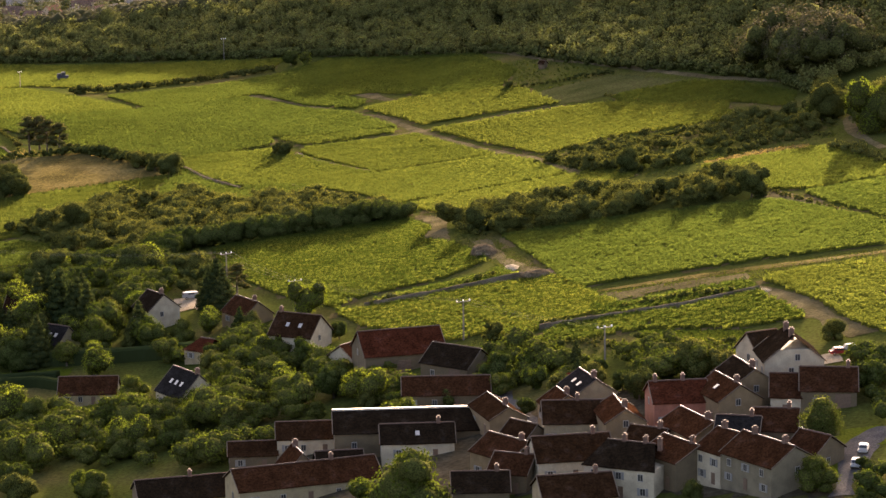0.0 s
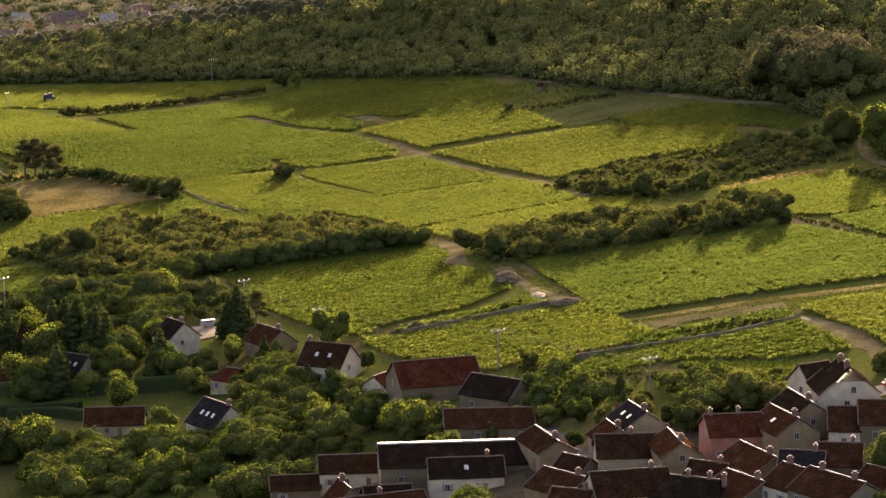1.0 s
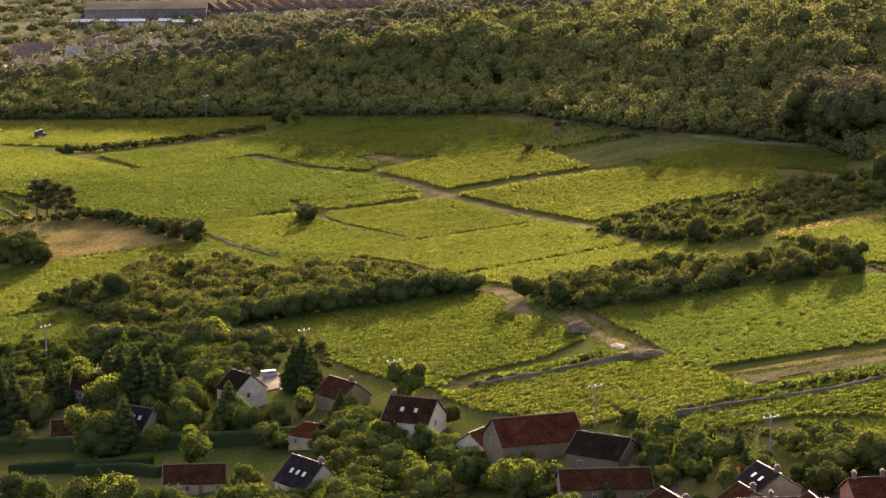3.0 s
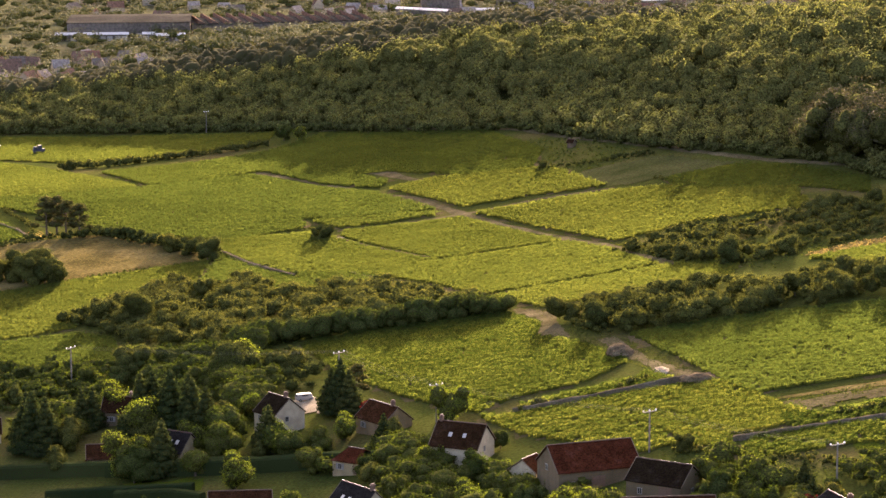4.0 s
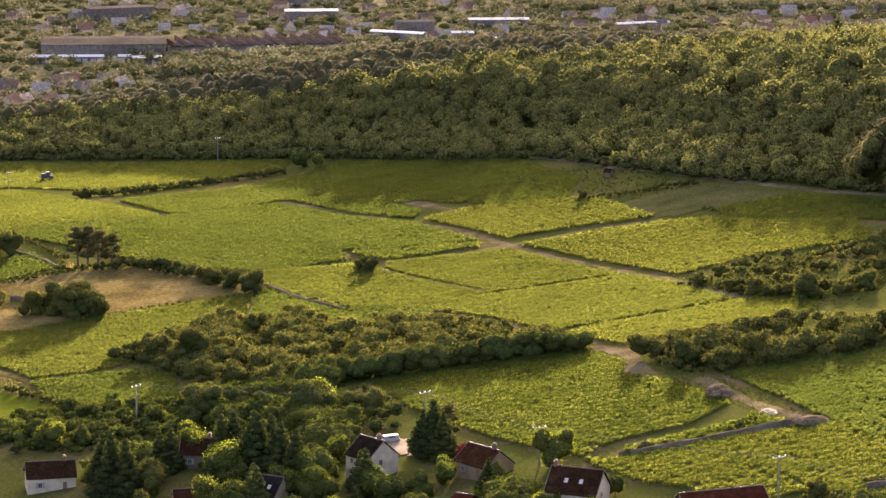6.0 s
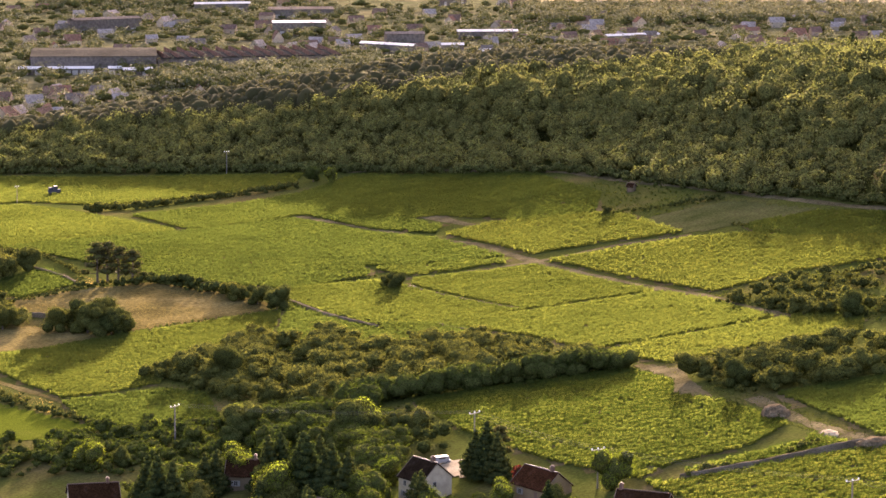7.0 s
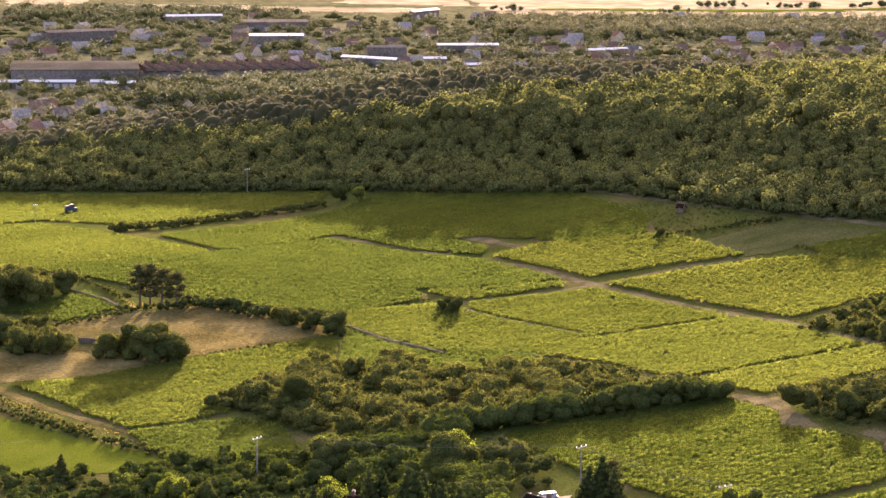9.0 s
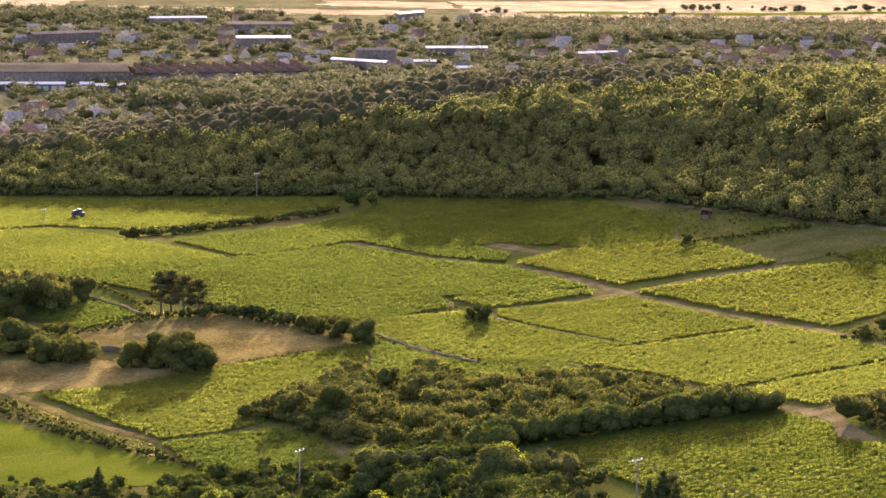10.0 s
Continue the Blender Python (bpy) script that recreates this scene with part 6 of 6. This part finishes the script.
house(23.7, 546.4, -75, 7.5, 7.9, 4, 6.5, "tan", "rust", "small tan village house")
house(10.9, 552.4, -73, 13.6, 7.9, 3.8, 6, "tan", "brown", "small tan house at a street corner")
house(68.6, 540.9, 94, 11.0, 11.9, 6.2, 11, "white", "dark", "white house with a steep dark roof and broad gable", chimneys=(0.2, -0.3), gables=2, clip=0.22)
house(64.4, 552.7, 28, 6.9, 7.9, 5.4, 9, "white", "dark", "low wing with a steep dark roof beside a white house", windows=2, chimneys=())
house(65.9, 524.3, -7, 5.7, 10.2, 3.6, 7, "white", "rust", "white house front under a red-brown tiled roof", windows=1, chimneys=())
house(74.0, 523.3, -7, 10.6, 10.1, 3.6, 7, "stone", "rust", "stone barn joined to a white house", name="barn", barn=True, windows=2, chimneys=(0.35,))
house(51.4, 486.4, -56, 6.9, 10.9, 5.8, 8.7, "white", "rust", "tall white-rendered house with a reddish roof", windows=2, chimneys=(-0.3,))
house(57.2, 477.9, -56, 13.6, 10.6, 5.5, 8.5, "grey", "rust", "tall grey-rendered house joined to a white one", windows=3, chimneys=(-0.3, 0.3))
house(45.5, 530.4, 6, 11.0, 10.2, 5, 8, "pink", "red", "pink house with a red clay roof", windows=3, chimneys=(-0.4, 0.1))
house(55.0, 526.8, -72, 12.0, 9.0, 4.6, 7.5, "tan", "rust", "ochre house with a sunlit tiled roof", skylights=1)
house(59.0, 534.2, -76, 12.0, 9.0, 5, 8, "tan", "dark", "village house with a dark roof")
house(47.0, 505.3, -68, 13.1, 9.0, 5, 7.5, "tan", "rust", "ochre village house wedged between roofs")
house(54.0, 497.4, -13, 7.8, 10.2, 5, 8, "grey", "slate", "grey village house with a slate roof")
house(61.1, 499.7, -10, 8.0, 10.2, 4.6, 7.5, "stone", "rust", "stone house with a brown roof")
house(42.8, 490.4, -59, 10.5, 10.2, 5, 7.5, "stone", "rust", "stone village house with a brown roof")
house(-155.7, 767.2, 7, 12.2, 9.0, 3.4, 6.5, "white", "brown", "white house with a brown roof at the village edge")
house(-117.7, 768.4, -9, 8.8, 9.0, 3.4, 6.5, "stone", "brown", "house with a brown tiled roof among trees")
house(-120.3, 725.8, 3, 8.2, 9.0, 3, 5.5, "cream", "rust", "low cream house with a reddish-brown roof")
house(41.5, 1110.4, -36, 2.6, 2.7, 2.0, 3, "stone", "brown", "tiny field hut with a tiled roof by a lane", name='field_hut', windows=1, chimneys=(), gables=0)
house(13.1, 506.5, -22, 7.6, 9.0, 3.8, 6.5, "stone", "rust", "stone village house with a brown tiled roof", windows=2)
house(38.2, 506.5, -31, 7.3, 7.9, 3.8, 6.5, "tan", "brown", "small village house between larger roofs", windows=2)
house(15.5, 530.4, -44, 6.7, 7.3, 3.4, 6, "stone", "brown", "narrow stone outbuilding in the village", windows=2, chimneys=())
house(66.4, 485.1, -48, 6.8, 7.9, 3.4, 6, "stone", "rust", "low stone outbuilding beside a tall house", windows=2, chimneys=())
house(-21.2, 540.7, 8, 9.1, 9.0, 3, 5.5, "stone", "dark", "low outbuilding with a dark tiled roof", windows=2, chimneys=())
house(-29.5, 541.0, -72, 8.0, 6.4, 4.2, 7.6, "tan", "rust", "narrow cross wing with a sunlit roof slope", windows=1, chimneys=(-0.3,))

# ---- poles and wires ----
def pole(x, y, turn, height=9.5, arm=1.9):
    root = new("power_pole")
    root.matrix_basis = pose(x, y, float(land(x, y)), 0, 0, turn)
    part("shaft", mesh_of("shaft", *tube(0.24, 0.15, -0.8, height, 8), M_POLE, True), root)
    part("crossarm", bevelled(mesh_of("crossarm", *box(-arm, arm, -0.1, 0.1, height - 0.35, height - 0.15), M_POLE), 0.02), root)
    for dx in (-arm + 0.15, 0, arm - 0.15):
        part("insulator", mesh_of("insulator", *joined(tube(0.13, 0.22, 0, 0.14), tube(0.22, 0.10, 0.14, 0.28), tube(0.2, 0.12, 0.28, 0.42)), M_CERAMIC, True), root, "white ceramic insulator", Matrix.Translation((dx, 0, height - 0.15)))
    return tagged(root, "slim power pole with a crossarm and white insulators", "power pole", "power poles")


def wire(a, b, ha, hb, off):
    d = Vector((b[0] - a[0], b[1] - a[1], 0)).normalized()
    n = Vector((-d.y, d.x, 0)) * off
    za, zb = float(land(*a)) + ha, float(land(*b)) + hb
    cu = bpy.data.curves.new("power_line", "CURVE")
    cu.dimensions, cu.bevel_depth = "3D", 0.013
    sp = cu.splines.new("POLY")
    sp.points.add(16)
    for i in range(17):
        s = i / 16
        sp.points[i].co = (a[0] + (b[0] - a[0]) * s + n.x, a[1] + (b[1] - a[1]) * s + n.y, za + (zb - za) * s - 2.2 * 4 * s * (1 - s) * 0.5, 1)
    cu.materials.append(M_WIRE)
    return tagged(new("power_line", cu), "thin sagging power line between poles", "cable", "power lines")


POLES = [(-134.4, 825.0), (-60.1, 764.6), (-38.1, 708.0), (4.8, 641.0), (34.5, 582.6)]
for i, (x, y) in enumerate(POLES):
    a, b = POLES[max(i - 1, 0)], POLES[min(i + 1, len(POLES) - 1)]
    pole(x, y, math.degrees(math.atan2(b[1] - a[1], b[0] - a[0])) + 90)
for a, b in zip(POLES, POLES[1:]):
    for off in (-1.75, 0, 1.75):
        wire(a, b, 9.7, 9.7, off)
pole(-195, 1293, 20, 8.0, 0.9)
pole(-103, 1334, 20, 10.0, 1.2)


# ---- vehicles ----
def car(x, y, turn, paint, label, L=4.2, W=1.75, H=1.45, van=False):
    root = new("van" if van else "car")
    root.matrix_basis = pose(x, y, float(land(x, y)) + 0.2, 0, 0, turn)
    h = H * 0.55
    body = mesh_of("body", *box(-L / 2, L / 2, -W / 2, W / 2, 0.25, h), paint)
    part("body", bevelled(body, 0.14, 2), root)
    cab = bmesh.new()
    bmesh.ops.create_cube(cab, size=1.0)
    for q in cab.verts:
        up = q.co.z > 0
        q.co = Vector((q.co.x * L * ((0.86 if van else 0.42) if up else (0.95 if van else 0.66)) - L * 0.04, q.co.y * W * (0.82 if up else 0.95), H if up else h - 0.03))
    bmesh.ops.bevel(cab, geom=cab.edges[:], offset=0.08, segments=2, affect="EDGES")
    me = bpy.data.meshes.new("cabin")
    cab.to_mesh(me)
    cab.free()
    me.materials.append(paint)
    part("cabin", me, root)
    for sx, ang in ((L * (0.43 if van else 0.235), -1), (-L * (0.5 if van else 0.31), 1)):
        part("windscreen" if ang < 0 else "rear_window", mesh_of("windscreen", *box(-0.03, 0.03, -W * 0.38, W * 0.38, -0.22, 0.22), M_GLASS), root, "dark glass", Matrix.Translation((sx, 0, (H + h) / 2)) @ Matrix.Rotation(ang * 0.5, 4, "Y"))
    for side in (-1, 1):
        part("side_window", mesh_of("side_window", *box(-L * 0.2, L * 0.18, -0.02, 0.02, -0.17, 0.17), M_GLASS), root, "dark glass", Matrix.Translation((0, side * W * 0.45, (H + h) / 2)))
        for fx in (-0.31, 0.31):
            w = part("wheel", mesh_of("wheel", *joined(tube(0.31, 0.31, -0.1, 0.1, 14), tube(0.31, 0.18, 0.1, 0.11, 14), tube(0.18, 0.31, -0.11, -0.1, 14)), M_RUBBER), root, "", Matrix.Translation((fx * L, side * (W / 2 - 0.06), 0.3)) @ Matrix.Rotation(math.pi / 2, 4, "X"))
            part("rim", mesh_of("rim", *joined(tube(0.2, 0.05, 0.0, 0.115, 10), tube(0.05, 0.2, -0.115, 0.0, 10)), M_ZINC), w)
    return tagged(root, label, "van" if van else "car")


car(-69.5, 756, 20, M_GREY_CAR, "pale grey van parked in a gravel yard", 4.6, 1.8, 1.9, True)
car(75.5, 488, 75, M_WHITE_CAR, "white car on the village lane")
car(73.0, 480, 75, M_WHITE_CAR, "white car on the village lane")
car(15.5, 550, 30, M_WHITE_CAR, "pale car parked in the village street")
car(83.4, 558, 10, M_WHITE_CAR, "white car parked by a gravel yard")
car(80.9, 557, 10, M_RED_CAR, "dark red car parked by a gravel yard")

tractor = new("vine_tractor")
tractor.matrix_basis = pose(*(-180, 1329), float(land(-180, 1329)), 0, 0, 15) @ Matrix.Scale(1.25, 4)
part("chassis", bevelled(mesh_of("chassis", *box(-2.2, 2.2, -0.7, 0.7, 1.3, 2.3), M_BLUE), 0.12), tractor)
part("cab", bevelled(mesh_of("cab", *box(-0.4, 1.1, -0.65, 0.65, 2.3, 3.6), M_CAB), 0.1), tractor, "glazed cab")
part("tank", bevelled(mesh_of("tank", *box(-2.1, -0.5, -0.8, 0.8, 2.3, 3.1), M_BLUE), 0.2), tractor, "blue spray tank")
for fx in (-1.5, 1.5):
    for side in (-1, 1):
        part("leg", mesh_of("leg", *box(-0.15, 0.15, -0.12, 0.12, 0.5, 1.4), M_BLUE), tractor, "", Matrix.Translation((fx, side * 0.75, 0)))
        part("wheel", mesh_of("wheel", *joined(tube(0.6, 0.6, -0.18, 0.18, 16), tube(0.6, 0.2, 0.18, 0.2, 16), tube(0.2, 0.6, -0.2, -0.18, 16)), M_RUBBER), tractor, "", Matrix.Translation((fx, side * 0.8, 0.6)) @ Matrix.Rotation(math.pi / 2, 4, "X"))
tagged(tractor, "blue straddle tractor with a spray tank among vines", "tractor")


# ---- the town on the plain ----
def town_house(x, y, turn, L, W, eave, ridge, wall, roof):
    root = new("town_house")
    root.matrix_basis = pose(x, y, float(land(x, y)), 0, 0, turn)
    part("wall", wall_mesh(L, W, eave, ridge, TOWN_WALLS[wall]), root)
    part("roof", roof_mesh(L, W, eave, ridge, TOWN_ROOFS[roof]), root)
    for i in range(2):
        w = part("window", FRAME_MESH, root, "", Matrix.Translation((L * (i - 0.5) * 0.5, -W / 2 - 0.02, 1.5)))
        part("pane", PANE_MESH, w)
    return tagged(root, f"{wall} house with a {roof} roof on the plain", "house", "houses of the town")


def shed(x, y, turn, L, W, h, roof, label, name="warehouse", teeth=0):
    root = new(name)
    root.matrix_basis = pose(x, y, float(land(x, y)), 0, 0, turn)
    part("wall", mesh_of("wall", *box(-L / 2, L / 2, -W / 2, W / 2, -2, h), M_SHED), root)
    v = np.array([(sx * (L / 2 + 0.5), sy * (W / 2 + 0.5), h + (0.12 if sy else 1.6) + o) for o in (0, 0.3) for sy in (-1, 0, 1) for sx in (-1, 1)], float)
    f = [(0, 1, 3, 2), (2, 3, 5, 4), (6, 8, 9, 7), (8, 10, 11, 9), (0, 6, 7, 1), (4, 5, 11, 10), (0, 2, 8, 6), (2, 4, 10, 8), (1, 7, 9, 3), (3, 9, 11, 5)]
    part("roof", mesh_of("roof", v, np.array(f), roof), root)
    n = max(2, int(L / 14))
    for i in range(n):
        part("loading_door", mesh_of("loading_door", *box(-2, 2, -0.12, 0.05, 0, min(4, h - 1)), M_FRAME), root, "", Matrix.Translation(((i + 0.5) / n * L - L / 2, -W / 2, 0)))
    for i in range(teeth):
        part("saw_tooth", mesh_of("saw_tooth", np.array([(-0.5, -W / 2, 0), (5.5, -W / 2, 0), (0, -W / 2, 3), (-0.5, W / 2, 0), (5.5, W / 2, 0), (0, W / 2, 3)]), np.array([(0, 1, 2, 2), (3, 5, 4, 4), (0, 2, 5, 3), (1, 4, 5, 2)]), TOWN_ROOFS["brown"]), root, "reddish saw-tooth roof light", Matrix.Translation((-L / 2 + (i + 0.5) * L / teeth, 0, h + 1)))
    return tagged(root, label, "warehouse")


shed(-173, 2189, 0, 92, 70, 12, M_HALL, "long dark factory hall with a low roof", "factory", 0)
shed(-61, 2215, 9, 141, 60, 8, M_HALL, "grey factory hall with red saw-tooth roofs", "factory", 14)
shed(-218, 2141, -0, 18, 4, 4.5, M_METAL_ROOF, "small shed with a shining metal roof", "shed", 0)
shed(-201, 2141, -0, 10, 4, 4.5, M_METAL_ROOF, "small shed with a shining metal roof", "shed", 0)
shed(-189, 2141, -0, 10, 4, 4.5, M_METAL_ROOF, "small shed with a shining metal roof", "shed", 0)
shed(-178, 2141, -0, 10, 4, 4.5, M_METAL_ROOF, "small shed with a shining metal roof", "shed", 0)
shed(-157, 2141, -0, 10, 4, 4.5, M_METAL_ROOF, "small shed with a shining metal roof", "shed", 0)
shed(-141, 2131, 11, 21, 4, 4.5, M_METAL_ROOF, "low shed with a shining metal roof", "shed", 0)
shed(-3, 2469, 2, 45, 9, 11, M_METAL_ROOF, "white hall with a shining metal roof", "warehouse", 0)
shed(58, 2299, -36, 49, 6, 7, M_METAL_ROOF, "wide warehouse with a pale metal roof", "warehouse", 0)
shed(73, 2319, 1, 31, 14, 14, M_SHED, "plain pale grey apartment block", "apartment_block", 0)
shed(153, 2419, 1, 51, 6, 7, M_METAL_ROOF, "long warehouse with a shining metal roof", "warehouse", 0)
shed(107, 2316, 1, 27, 5, 5, M_METAL_ROOF, "low warehouse with a shining metal roof", "warehouse", 0)
shed(131, 2272, 11, 25, 4, 4, M_METAL_ROOF, "low shed with a shining metal roof", "shed", 0)
shed(271, 2386, 19, 50, 4, 6, M_METAL_ROOF, "long shed with a shining metal roof", "shed", 0)
shed(220, 2221, 22, 12, 4, 4, M_METAL_ROOF, "low shed with a shining metal roof", "shed", 0)
shed(306, 2217, 11, 24, 4, 4, M_METAL_ROOF, "low shed with a shining metal roof", "shed", 0)
shed(-60, 2725, 10, 53, 5, 8, M_METAL_ROOF, "long warehouse with a pale metal roof", "warehouse", 0)
shed(10, 2664, 2, 59, 30, 8, M_SHED, "long low grey warehouse", "warehouse", 0)
shed(167, 2809, 47, 42, 6, 7, M_METAL_ROOF, "pale barn with a metal roof", "barn", 0)
shed(-168, 2501, 24, 62, 16, 12, M_SHED, "pale long apartment block", "apartment_block", 0)

kinds = (("cream", "brown"), ("cream", "sheet"), ("grey", "sheet"), ("tan", "brown"), ("grey", "slate"), ("cream", "rust"))
for i in range(230):
    if i < 60:
        x, y = rng.uniform(-310, -90), rng.uniform(1740, 2000)
    else:
        x, y = rng.uniform(-260, 560), rng.uniform(2200, 2800)
        x = x * (y / 2500)
    town_house(x, y, rng.choice((8, 14, 98, 60, -20)) + rng.uniform(-6, 6), rng.uniform(9, 15), rng.uniform(7.5, 9.5), rng.uniform(3, 5.5), rng.uniform(7.5, 9.5), *kinds[i % 6])
